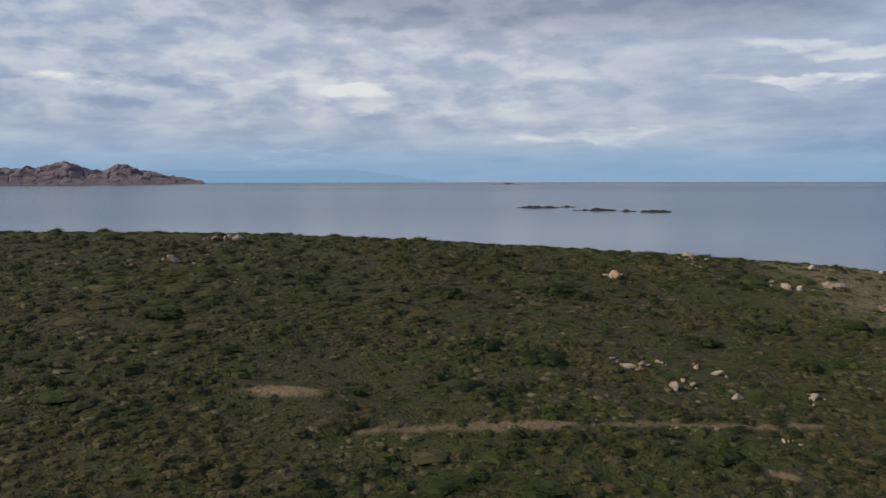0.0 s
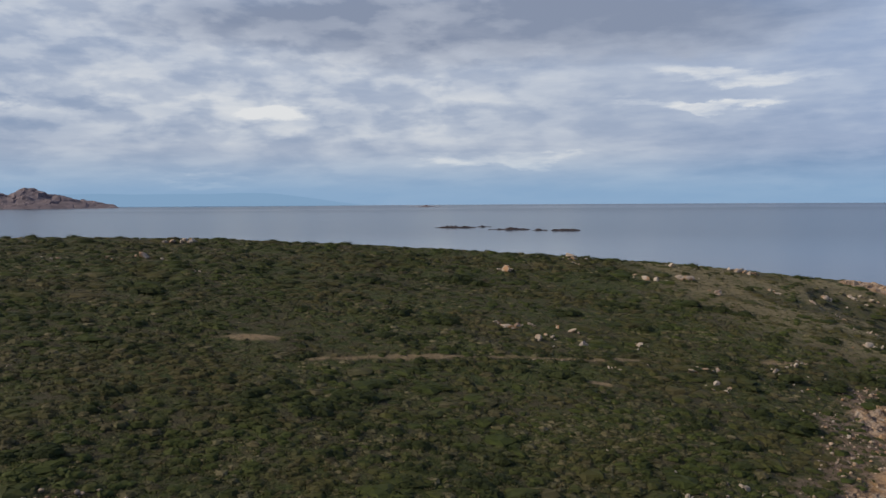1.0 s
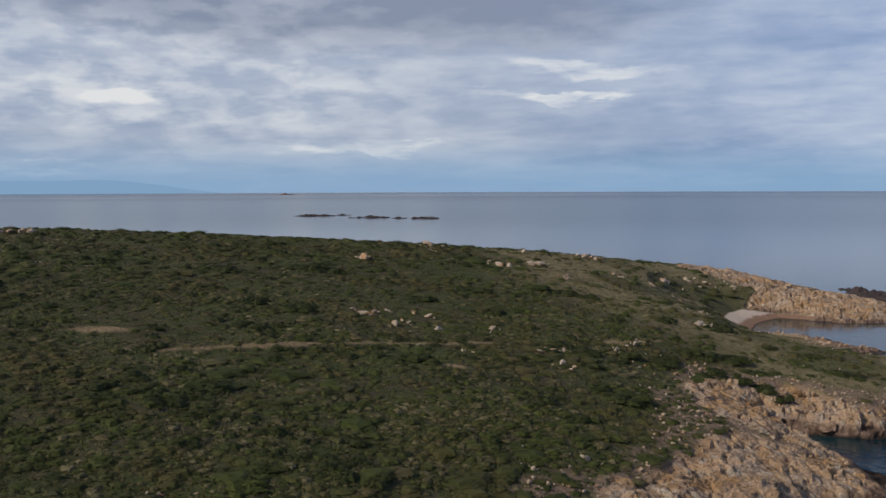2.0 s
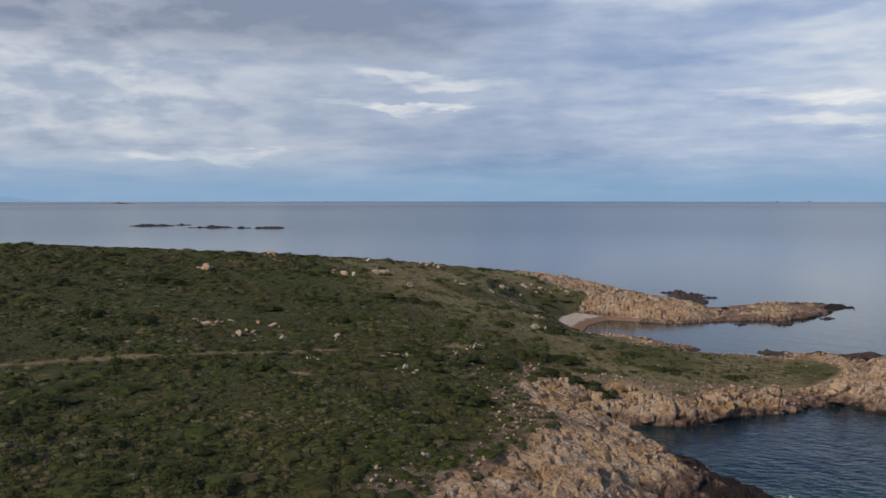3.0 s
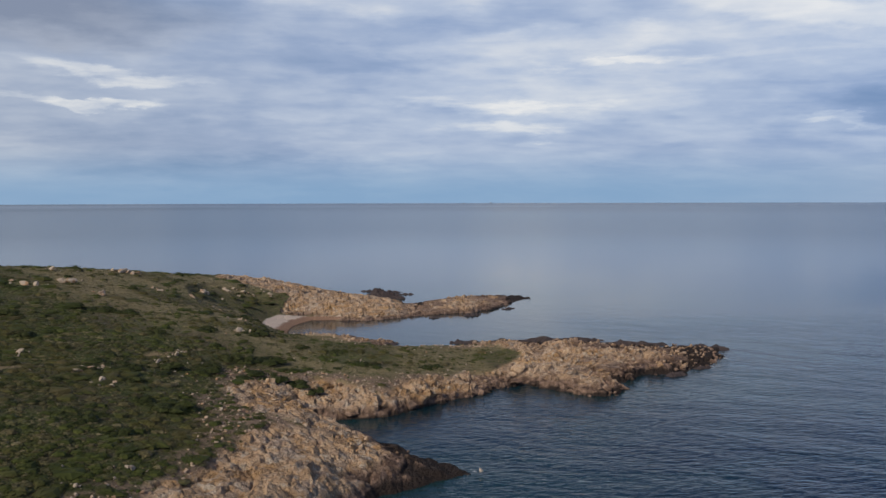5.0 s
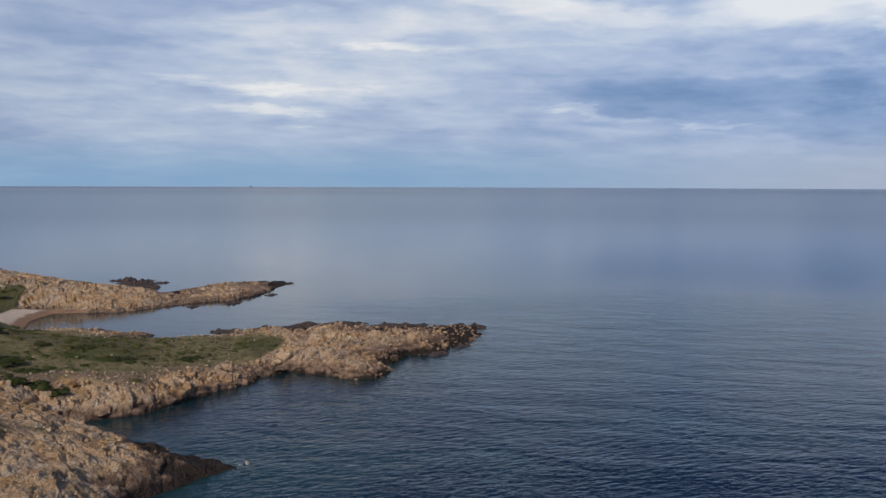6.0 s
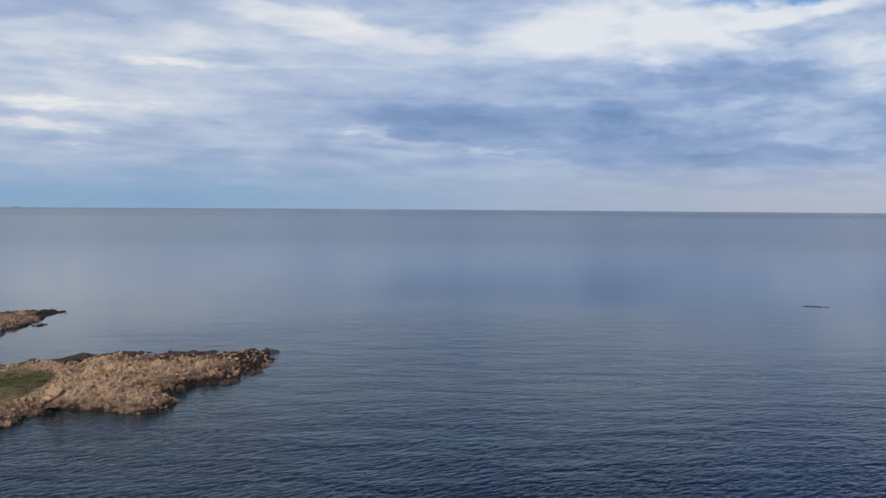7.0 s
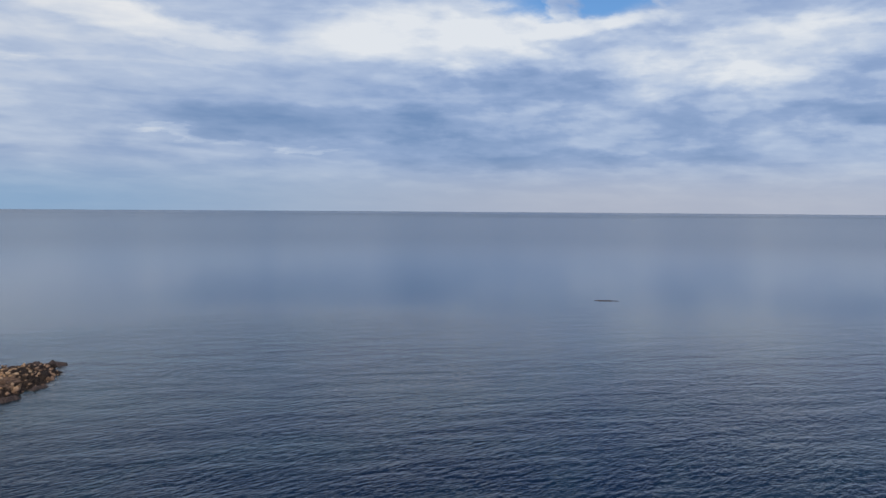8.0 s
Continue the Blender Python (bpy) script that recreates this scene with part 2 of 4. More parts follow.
def base_height(x, y, sd):
    """The lie of the land without its rocks."""
    x, y = np.asarray(x, float), np.asarray(y, float)
    west = np.maximum(-x, -12)
    hill = 3.0 + 0.153 * west - 0.00085 * np.maximum(west - 55, 0) ** 2 - 0.0014 * np.maximum(west - 76, 0) ** 2 + 0.35 * fractal(x, y, 45, 3, 3)
    # beyond the crest, which runs from the left foreground to the far point, the ground falls away
    past = ((y - 55) * 85 - (x + 95) * 115) / 143.0
    hill = hill - 0.012 * np.maximum(past, 0) ** 2 - 0.8 * smooth(y, 125, 150) * smooth(x, -50, -20) - 3.0 * smooth(y, 155, 180) * smooth(x, -34, -4) * (1 - smooth(x, 8, 14))
    hill = hill - 0.9 * np.exp(-((x + 7) / 9) ** 2 - ((y - 117) / 7) ** 2)
    hill = hill + (0.75 - 0.9 * smooth(x, 20, 35)) * smooth(x, 8, 16) * smooth(y, 138, 146)
    hill = hill - 0.45 * np.exp(-((x - 8.5) / 3.0) ** 2) * smooth(y, 144, 150) - 0.35 * smooth(x, 10, 16) * smooth(y, 138, 146)
    cliff = 3.1 - 1.6 * smooth(y, 90, 112) + 2.1 * smooth(y, 120, 142) + 0.6 * smooth(-y, -70, -40)
    cliff = cliff * (1 - 0.6 * smooth(x, 26, 46) * (1 - smooth(y, 125, 140)))
    cliff = cliff * (1 - 0.62 * smooth(x, 20, 35) * smooth(y, 136, 142))
    cliff = cliff * (1 - 0.80 * smooth(x, -5, 5) * (1 - smooth(y, 66, 74)))
    # the near point slopes down into the cove behind it
    cliff = cliff - 1.2 * smooth(y, 57, 68) * (1 - smooth(y, 74.5, 76.5)) * smooth(x, -9, -2)
    steep = 1.0 + 1.0 * smooth(y, 92, 112) * (1 - smooth(y, 128, 138)) + 3.2 * smooth(y, 134, 141) * (1 - smooth(x, 4, 13)) - 0.45 * smooth(y, 138, 144) * smooth(x, 9, 15)
    rise = cliff * (1 - np.exp(-np.maximum(sd, 0) / (1.6 * steep))) + (0.10 + 0.3 * smooth(-x, 4, 30)) * np.maximum(sd, 0)
    k = 1.2
    h = np.minimum(hill, rise) - k * np.log1p(np.exp(-np.abs(hill - rise) / k)) + 0.25
    # the ground falls gently to the beach from all round
    dip = 0.04 + 0.23 * np.maximum(sd, 0) + 0.95 * np.maximum(beach_near(x, y) - 1.0, 0)
    h = np.where(beach_near(x, y) < 4, np.minimum(h, dip) - 0.4 * np.log1p(np.exp(-np.abs(h - dip) / 0.4)) * smooth(beach_near(x, y), 1.0, 2.0), h)
    # the grass runs out on a low shelf along the south side of the bay
    shelf = smooth(y, 99, 108) * (1 - smooth(y, 124, 128)) * smooth(x, -15, -10) * (1 - smooth(x, 17, 25))
    h = h + shelf * (np.minimum(h, 0.22 + 0.16 * np.maximum(sd, 0)) - h)
    return np.where(sd > 0, h, np.maximum(sd * 0.55, -3.0))


def rockiness(x, y, sd):
    """1 where bare granite shows, 0 where soil and scrub cover it."""
    reach = 3.4 + (2.6 + 1.6 * (y < 75)) * fractal(x, y, 7, 4, 21)
    reach = reach + 4.2 * smooth(x, -16, -4) * (1 - smooth(y, 68, 80)) + (6.0 + 4.0 * fractal(x, y, 4.5, 3, 26)) * np.exp(-((x + 8) / 6) ** 2 - ((y - 70) / 8) ** 2)
    reach = reach + 14 * smooth(x + 2.5 * fractal(x, y, 7, 3, 29), 13, 23) + 30 * smooth(x + 2 * fractal(x, y, 5, 3, 28), -14, -8) * smooth(y, 136, 144)
    reach = reach - 2.2 * smooth(y, 98, 112) * (1 - smooth(y, 118, 126)) + 5.0 * np.exp(-((x + 3) / 7) ** 2 - ((y - 118.5) / 4) ** 2)
    reach = reach + 30 * smooth(y + 3 * fractal(x, y, 8, 3, 27), 147, 154) * smooth(x, -31, -23)
    m = smooth(reach - sd + 1.2 * fractal(x, y, 2.2, 3, 25), -0.9, 1.1)
    return m * smooth(beach_near(x, y), 0.95, 1.15)


TRACK = np.array([(-41, 44), (-36, 52.5), (-33, 57), (-28.5, 64), (-25, 69), (-20.8, 75), (-16.2, 84)], float)
HOLLOWS = [(-46.6, 44.5, 2.4, 0.75, 0.9), (-25.8, 57.3, 0.8, 0.35, 0.42), (-33.0, 18.4, 4.2, 1.4, 1.05)]


def bareness(x, y):
    """1 on the sandy track, in the bare hollows and on the beach."""
    best = np.full(np.shape(x), 1e9)
    for (ax, ay), (bx, by) in zip(TRACK, TRACK[1:]):
        ex, ey = bx - ax, by - ay
        t = np.clip(((x - ax) * ex + (y - ay) * ey) / (ex * ex + ey * ey), 0, 1)
        best = np.minimum(best, np.hypot(x - ax - t * ex, y - ay - t * ey))
    ragged = fractal(x, y, 5, 4, 33)
    m = (1 - smooth(best + 0.8 * ragged, 0.05, 0.65)) * (0.62 + 0.36 * value_noise(x / 3.0, y / 3.0, 37))
    for cx, cy, a, c, turn in HOLLOWS:
        u = (x - cx) * math.cos(turn) + (y - cy) * math.sin(turn)
        v = (y - cy) * math.cos(turn) - (x - cx) * math.sin(turn)
        m = np.maximum(m, 1 - smooth(np.hypot(u / a, v / c) + 0.95 * ragged, 0.7, 1.15))
    sand = 1 - smooth(beach_near(x, y), 0.92, 1.02)
    return np.clip(np.maximum(m, sand), 0, 1)


def gravel(x, y, sd):
    """1 in the stony soil between the bare rock and the scrub."""
    band = 1 - smooth(sd - 7.0 * smooth(x, -20, -7) * (1 - smooth(y, 70, 90)) - 3.0 + 5.0 * fractal(x, y, 6, 4, 140), 0.5, 4.0)
    return np.clip(band, 0, 1) * (1 - smooth(y, 118, 126))


def dryness(x, y):
    """1 on the dry grass of the far slope, 0 in the green scrub."""
    far = smooth(y + 0.9 * x + 8 * fractal(x, y, 14, 3, 120), 64, 84)
    far = np.maximum(far, 0.85 * smooth(x + 3 * fractal(x, y, 8, 3, 125), -9, -1))
    return np.clip(far * (1 - 0.75 * smooth(value_noise(x / 9, y / 9, 130), 0.55, 0.8)), 0, 1)


def splash(x, y, sd):
    """1 on the low exposed points that the spray keeps dark."""
    ragged = fractal(x, y, 4.0, 3, 150)
    near = smooth(x + 4.0 * ragged, -4.5, 4.0) * (1 - smooth(y, 70, 76))
    mid = (0.6 * smooth(x + 4 * ragged, 17, 27) + 0.8 * smooth(x + 4 * ragged, 28, 40)) * (1 - smooth(y, 118, 124))
    far = smooth(x + 3 * ragged, 24, 33) * smooth(y, 140, 150) + smooth(x + 3 * ragged, -1, 4) * smooth(y, 163, 168)
    return np.clip(near + 0.8 * mid + 0.8 * far, 0, 1.2) * smooth(9.0 - sd, 0, 3)


def ground_height(x, y):
    x, y = np.asarray(x, float), np.asarray(y, float)
    sd = shore_distance(x, y)
    h = base_height(x, y, sd)
    rock = rockiness(x, y, sd)
    wx, wy = x + 0.35 * fractal(x, y, 2.6, 4, 60), y + 0.35 * fractal(x, y, 2.6, 4, 70)
    large, joint = blocks(wx, wy * 0.8, 3.6, 11)
    middle, joint2 = blocks(wx * 1.2 + 0.3 * large, wy, 1.35, 12)
    small, joint3 = blocks(wx, wy * 1.2, 0.66, 13)
    lumps = 0.70 * large - 0.26 * (1 - smooth(joint, 0.0, 0.12))
    lumps = lumps + 0.50 * middle - 0.16 * (1 - smooth(joint2, 0.0, 0.13)) + 0.26 * small - 0.10 * (1 - smooth(joint3, 0.0, 0.18))
    # the near point is worn into low slabs, the cliffs of the others stay rugged
    relief = 0.62 + 0.22 * smooth(y + 0.3 * x, 70, 78)
    lumps = (lumps - 0.05) * relief * (1 - 0.6 * smooth(y, 106, 112) * (1 - smooth(y, 124, 130)) * (1 - smooth(x, 14, 20))) * (1 - 0.3 * smooth(y, 126, 134))
    edge = smooth(sd, -3.0, 0.8)
    h = h + rock * edge * lumps * (0.35 + 0.65 * smooth(h, -0.6, 1.6)) + rock * edge * (0.24 * fractal(x, y, 1.3, 4, 80) + 0.16 * np.abs(fractal(x, y, 2.2, 3, 85)) + (1 - relief) * (1.1 * fractal(x, y, 5.5, 3, 88) + 0.35 * np.abs(fractal(x + 0.6 * y, y, 1.9, 4, 89)) - 0.1))
    # the granite breaks along level joints into ledges
    course = h / 0.62 + 0.9 * fractal(x, y, 9.0, 3, 160) + 0.25 * large
    h = h + 0.62 * rock * edge * (0.25 + 0.5 * smooth(y + 0.3 * x, 70, 78)) * (smooth(course - np.floor(course), 0.35, 0.85) - (course - np.floor(course)))
    soil = (1 - rock) * smooth(sd, 0, 3)
    h = h + soil * (0.22 * fractal(x, y, 7, 3, 90) + 0.10 * fractal(x, y, 1.6, 2, 95))
    return h

# ================= materials =================


def land_material():
    mat, n, bsdf = material("land")
    p = n.coords()
    rock, bare, dry, stony = n.attribute("rock"), n.attribute("bare"), n.attribute("dry"), n.attribute("gravel")
    z = n.add("ShaderNodeSeparateXYZ", Vector=p).outputs[2]
    # soil with litter and short grass
    big, mid, fine = n.noise(p, 0.16, 4), n.noise(p, 1.1, 5), n.noise(p, 7.0, 4, 0.65)
    grass = n.mix(n.ramp(mid, 0.35, 0.65), (0.052, 0.066, 0.017), (0.094, 0.110, 0.030))
    litter = n.mix(fine, (0.056, 0.050, 0.024), (0.112, 0.096, 0.052))
    soil = n.mix(n.ramp(n.math("ADD", n.math("MULTIPLY", mid, 0.6), n.math("MULTIPLY", big, 0.5)), 0.46, 0.66), grass, litter)
    straw = n.mix(fine, (0.165, 0.138, 0.068), (0.34, 0.28, 0.155))
    soil = n.mix(n.math("MULTIPLY", dry, n.ramp(mid, 0.34, 0.60, 0.55, 1.0)), soil, straw)
    sand = n.mix(n.noise(p, 2.2, 5), (0.225, 0.165, 0.082), (0.38, 0.28, 0.165))
    pale = n.mix(fine, (0.58, 0.47, 0.37), (0.74, 0.63, 0.53))
    sand = n.mix(n.ramp(z, 1.8, 1.3), sand, pale)
    sand = n.mix(n.ramp(n.math("ADD", z, n.math("MULTIPLY", mid, 0.3)), 0.74, 0.56), sand, n.mix(fine, (0.27, 0.165, 0.105), (0.36, 0.23, 0.155)))
    sand = n.mix(n.ramp(z, 0.12, 0.05), sand, (0.12, 0.075, 0.05))
    grit = n.mix(fine, (0.16, 0.105, 0.068), (0.36, 0.265, 0.19))
    soil = n.mix(n.math("MULTIPLY", stony, n.ramp(mid, 0.36, 0.56, 0.25, 1.0)), soil, grit)
    soil = n.mix(bare, soil, sand)
    stone = granite_colour(n, p, z, n.attribute("splash"))
    colour = n.mix(rock, soil, stone)
    n.put(bsdf.inputs["Base Color"], colour)
    bsdf.inputs["Roughness"].default_value = 0.92
    bsdf.inputs["Specular IOR Level"].default_value = 0.25
    rough = n.math("ADD", n.noise(p, 2.6, 8, 0.68), n.math("MULTIPLY", n.noise(n.place(p, (1, 1, 0.5)), 1.1, 4, 0.6, 1.2), 0.8))
    n.put(bsdf.inputs["Normal"], n.bump(rough, 0.9, 0.35))
    return mat


def granite_colour(n, p, z, spray=0.0):
    """Weathered pink-tan granite with grey lichen, dark where the swell wets it."""
    warp = n.noise(p, 0.35, 5)
    blotch, grain = n.noise(p, 1.3, 6, 0.62), n.noise(p, 9.0, 5, 0.7)
    stone = n.mix(n.ramp(warp, 0.35, 0.65), (0.50, 0.33, 0.185), (0.60, 0.435, 0.285))
    stone = n.mix(n.ramp(n.noise(n.place(p, (1, 1, 1), (9, 4, 0)), 0.22, 5, 0.62), 0.46, 0.62, 0.0, 0.85), stone, (0.43, 0.255, 0.105))
    stone = n.mix(n.ramp(n.noise(n.place(p, (1, 1, 1), (1, 14, 0)), 0.30, 5, 0.62), 0.50, 0.64, 0.0, 0.75), stone, (0.45, 0.355, 0.275))
    stone = n.mix(n.ramp(blotch, 0.50, 0.68), stone, (0.57, 0.49, 0.385))
    stone = n.mix(n.ramp(blotch, 0.44, 0.28), stone, (0.34, 0.205, 0.12))
    stone = n.mix(n.ramp(n.noise(p, 0.8, 5, 0.6), 0.56, 0.68, 0.0, 0.7), stone, (0.385, 0.32, 0.26))
    stone = n.mix(n.math("MULTIPLY", n.ramp(grain, 0.60, 0.40), 0.30), stone, (0.15, 0.115, 0.085))
    bent = n.add("ShaderNodeVectorMath")
    bent.operation = "ADD"
    n.put(bent.inputs[0], p)
    curl = n.add("ShaderNodeTexNoise", Vector=p, Scale=1.1, Detail=4.0)
    n.put(bent.inputs[1], n.mix(1.0, curl.outputs["Color"], (0.9, 0.9, 0.9), "MULTIPLY"))
    for size, width, depth_ in ((0.75, 0.045, 0.62), (1.9, 0.06, 0.45)):
        crack = n.voronoi(n.place(bent.outputs[0], (1, 1, 1.5), (size, 3.0, 1.0)), size, "DISTANCE_TO_EDGE").outputs["Distance"]
        stone = n.mix(n.math("MULTIPLY", n.ramp(crack, width, width * 0.2), n.ramp(n.noise(p, 0.6, 3), 0.38, 0.58, 0.15, depth_)), stone, (0.10, 0.066, 0.042))
    level = n.math("ADD", z, n.math("MULTIPLY", n.math("SUBTRACT", n.noise(p, 0.5, 4), 0.5), 1.5))
    level = n.math("ADD", level, n.math("MULTIPLY", n.math("SUBTRACT", n.noise(n.place(p, (1, 1, 0), (2.2, 0.4, 0)), 0.055, 2), 0.5), 1.7))
    level = n.math("SUBTRACT", level, n.math("MULTIPLY", spray, 0.75))
    stone = n.mix(n.ramp(level, 1.15, 0.45), stone, n.mix(n.ramp(blotch, 0.38, 0.62), (0.115, 0.075, 0.054), (0.29, 0.20, 0.145)))
    return n.mix(n.ramp(level, 0.28, -0.1), stone, (0.030, 0.022, 0.018))


def stone_material(name, light=1.0, pale=0.0):
    mat, n, bsdf = material(name)
    p = n.coords()
    z = n.add("ShaderNodeSeparateXYZ", Vector=p).outputs[2]
    colour = granite_colour(n, p, z)
    if pale:
        own = n.add("ShaderNodeObjectInfo").outputs["Random"]
        light_stone = n.mix(n.noise(p, 1.8, 5, 0.6), (0.44, 0.34, 0.24), (0.64, 0.56, 0.46))
        light_stone = n.mix(n.ramp(n.noise(p, 1.4, 4), 0.48, 0.62), light_stone, (0.46, 0.26, 0.13))
        light_stone = n.mix(n.math("MULTIPLY", own, 0.5), light_stone, (0.36, 0.31, 0.25))
        colour = n.mix(pale, colour, light_stone)
    n.put(bsdf.inputs["Base Color"], colour)
    bsdf.inputs["Roughness"].default_value = 0.9
    bsdf.inputs["Specular IOR Level"].default_value = 0.25
    n.put(bsdf.inputs["Normal"], n.bump(n.noise(p, 4.0, 8, 0.66), 0.8, 0.25))
    return mat


def leaf_material(name, dark, light, dead, share, mixed=1.0):
    """Foliage: dark and light greens leaf by leaf, with a share of dead twigs and a tone of its own for each plant."""
    mat, n, bsdf = material(name)
    p = n.coords()
    leaf = n.tree.nodes.new("ShaderNodeNewGeometry").outputs["Random Per Island"]
    plant = n.attribute("tone")
    colour = n.mix(leaf, dark, light)
    colour = n.mix(n.ramp(plant, 1 - share, 1 - share + 0.12), colour, n.mix(leaf, tuple(c * 0.55 for c in dead), dead))
    colour = n.mix(n.ramp(n.noise(n.place(p, (1, 1, 0)), 0.10, 5, 0.62), 0.45, 0.60, 0.0, 0.72 * mixed), colour, (0.100, 0.080, 0.038))
    colour = n.mix(n.ramp(n.noise(n.place(p, (1, 1, 0), (31, 7, 0)), 0.12, 5, 0.62), 0.50, 0.62, 0.0, 0.6 * mixed), colour, (0.056, 0.072, 0.019))
    colour = n.mix(n.ramp(n.noise(n.place(p, (1, 1, 0), (5, 61, 0)), 0.13, 5, 0.62), 0.52, 0.66, 0.0, 0.45 * mixed), colour, (0.024, 0.031, 0.011))
    n.put(bsdf.inputs["Base Color"], n.mix(1.0, colour, (0.99, 1.02, 0.80), "MULTIPLY"))
    bsdf.inputs["Roughness"].default_value = 0.75
    bsdf.inputs["Specular IOR Level"].default_value = 0.2
    return mat


def sea_material():
    mat, n, bsdf = material("sea_water")
    p = n.coords()
    far = n.add("ShaderNodeVectorMath")
    far.operation = "LENGTH"
    n.put(far.inputs[0], p)
    reach = far.outputs["Value"]
    shallow = n.attribute("shallow")
    weed = n.ramp(n.noise(n.place(p, (0.05, 0.08, 1), (3, 8, 0)), 1.0, 4, 0.55, 0.6), 0.42, 0.62)
    body = n.mix(weed, (0.003, 0.013, 0.038), (0.005, 0.024, 0.045))
    teal = n.mix(weed, (0.005, 0.022, 0.030), (0.011, 0.038, 0.043))
    colour = n.mix(shallow, body, teal)
    froth = n.math("MULTIPLY", n.attribute("foam"), n.ramp(n.noise(p, 0.55, 6, 0.7), 0.54, 0.64))
    colour = n.mix(froth, colour, (0.70, 0.72, 0.72))
    n.put(bsdf.inputs["Base Color"], colour)
    bsdf.inputs["IOR"].default_value = 1.333
    # lanes of ruffled and of smooth water far out
    split_ = n.add("ShaderNodeSeparateXYZ", Vector=p).outputs
    bearing = n.math("ARCTAN2", split_[0], split_[1])
    lanes = n.noise(n.add("ShaderNodeCombineXYZ", X=n.math("MULTIPLY", bearing, 1.6), Y=n.math("MULTIPLY", n.math("LOGARITHM", n.math("MAXIMUM", reach, 20.0), 2.718), 3.0), Z=0.0).outputs[0], 1.0, 3, 0.55, 0.3)
    ruffled = n.math("MULTIPLY", n.ramp(reach, 900, 2400, 0.0, 0.05), n.ramp(lanes, 0.36, 0.60, 0.25, 1.0))
    gloss = n.math("ADD", n.math("ADD", n.ramp(reach, 60, 600, 0.08, 0.18), ruffled), n.math("MULTIPLY", froth, 0.6))
    n.put(bsdf.inputs["Roughness"], gloss)
    faced = n.place(p, turn=(0, 0, 0.6))
    swell = n.noise(n.place(faced, (0.10, 0.26, 1)), 1.0, 2, 0.5, 0.4)
    chop = n.noise(n.place(p, (0.75, 1.6, 1), (0, 0, 0), (0, 0, 0.75)), 1.0, 3, 0.55, 0.5)
    sharp = n.math("ABSOLUTE", n.math("SUBTRACT", n.noise(n.place(p, (0.6, 1.3, 1), (4, 9, 0), (0, 0, 0.95)), 1.0, 3, 0.55, 0.6), 0.5))
    chop = n.math("SUBTRACT", chop, n.math("MULTIPLY", sharp, 0.9))
    calm = n.ramp(n.noise(n.place(p, (0.012, 0.02, 1), (5, 1, 0), (0, 0, -0.5)), 1.0, 3, 0.5), 0.38, 0.62, 0.5, 1.0)
    height = n.math("ADD", n.math("MULTIPLY", swell, 0.26), n.math("MULTIPLY", chop, 0.155))
    height = n.math("MULTIPLY", height, n.math("MULTIPLY", calm, n.math("MULTIPLY", n.ramp(n.attribute("lee"), 0.0, 1.0, 1.0, 0.40), n.ramp(shallow, 0.1, 0.9, 1.0, 0.62))))
    bump = n.add("ShaderNodeBump", Height=height, Distance=0.8)
    n.put(bump.inputs["Strength"], n.math("MULTIPLY", n.ramp(reach, 65, 230, 1.0, 0.10), n.ramp(reach, 150, 340, 1.0, 0.0)))
    n.put(bsdf.inputs["Normal"], bump.outputs[0])
    return mat


def plain_material(name, colour, rough=0.8, scale=3.0, amount=0.25):
    mat, n, bsdf = material(name)
    p = n.coords()
    shade = n.mix(n.noise(p, scale, 5), tuple(c * (1 - amount) for c in colour), tuple(min(1, c * (1 + amount)) for c in colour))
    n.put(bsdf.inputs["Base Color"], shade)
    bsdf.inputs["Roughness"].default_value = rough
    return mat


LAND = land_material()
GRANITE = stone_material("shore_granite")
PALE_STONE = stone_material("bleached_stone", pale=0.92)
STONES = stone_material("loose_stones", pale=0.6)
SEA = sea_material()
SCRUB_GREEN = leaf_material("green_scrub_leaves", (0.036, 0.046, 0.012), (0.078, 0.089, 0.025), (0.150, 0.125, 0.075), 0.22)
SCRUB_GREY = leaf_material("grey_cushion_twigs", (0.070, 0.062, 0.035), (0.164, 0.146, 0.092), (0.27, 0.225, 0.15), 0.32)
SHRUB_DARK = leaf_material("dark_shrub_leaves", (0.024, 0.031, 0.010), (0.048, 0.057, 0.019), (0.10, 0.08, 0.05), 0.12, 0.15)
GRASS = leaf_material("short_grass", (0.056, 0.070, 0.019), (0.108, 0.122, 0.040), (0.25, 0.20, 0.115), 0.42)

# ================= mesh helpers =================


def mesh_from(name, verts, faces, material_, attributes=(), shade=False):
    """A mesh from arrays of vertices and of equal-sided faces, with point attributes."""
    verts, faces = np.asarray(verts, np.float32), np.asarray(faces, np.int32)
    me = bpy.data.meshes.new(name)
    me.vertices.add(len(verts))
    me.vertices.foreach_set("co", verts.ravel())
    sides = faces.shape[1]
    me.loops.add(faces.size)
    me.loops.foreach_set("vertex_index", faces.ravel())
    me.polygons.add(len(faces))
    me.polygons.foreach_set("loop_start", np.arange(len(faces), dtype=np.int32) * sides)
    for key, values in attributes:
        me.attributes.new(key, "FLOAT", "POINT").data.foreach_set("value", np.asarray(values, np.float32))
    me.update(calc_edges=True)
    me.polygons.foreach_set("use_smooth", np.broadcast_to(np.asarray(shade, bool), len(faces)).copy())
    me.materials.append(material_)
    return me


def part(name, me, parent, label=""):
    ob = new(name, me)
    ob.parent = parent
    return tagged(ob, label) if label else ob


def steps(*runs):
    """Grid lines: runs of (from, to, spacing), joined."""
    return np.concatenate([np.arange(a, b, s) for a, b, s in runs])


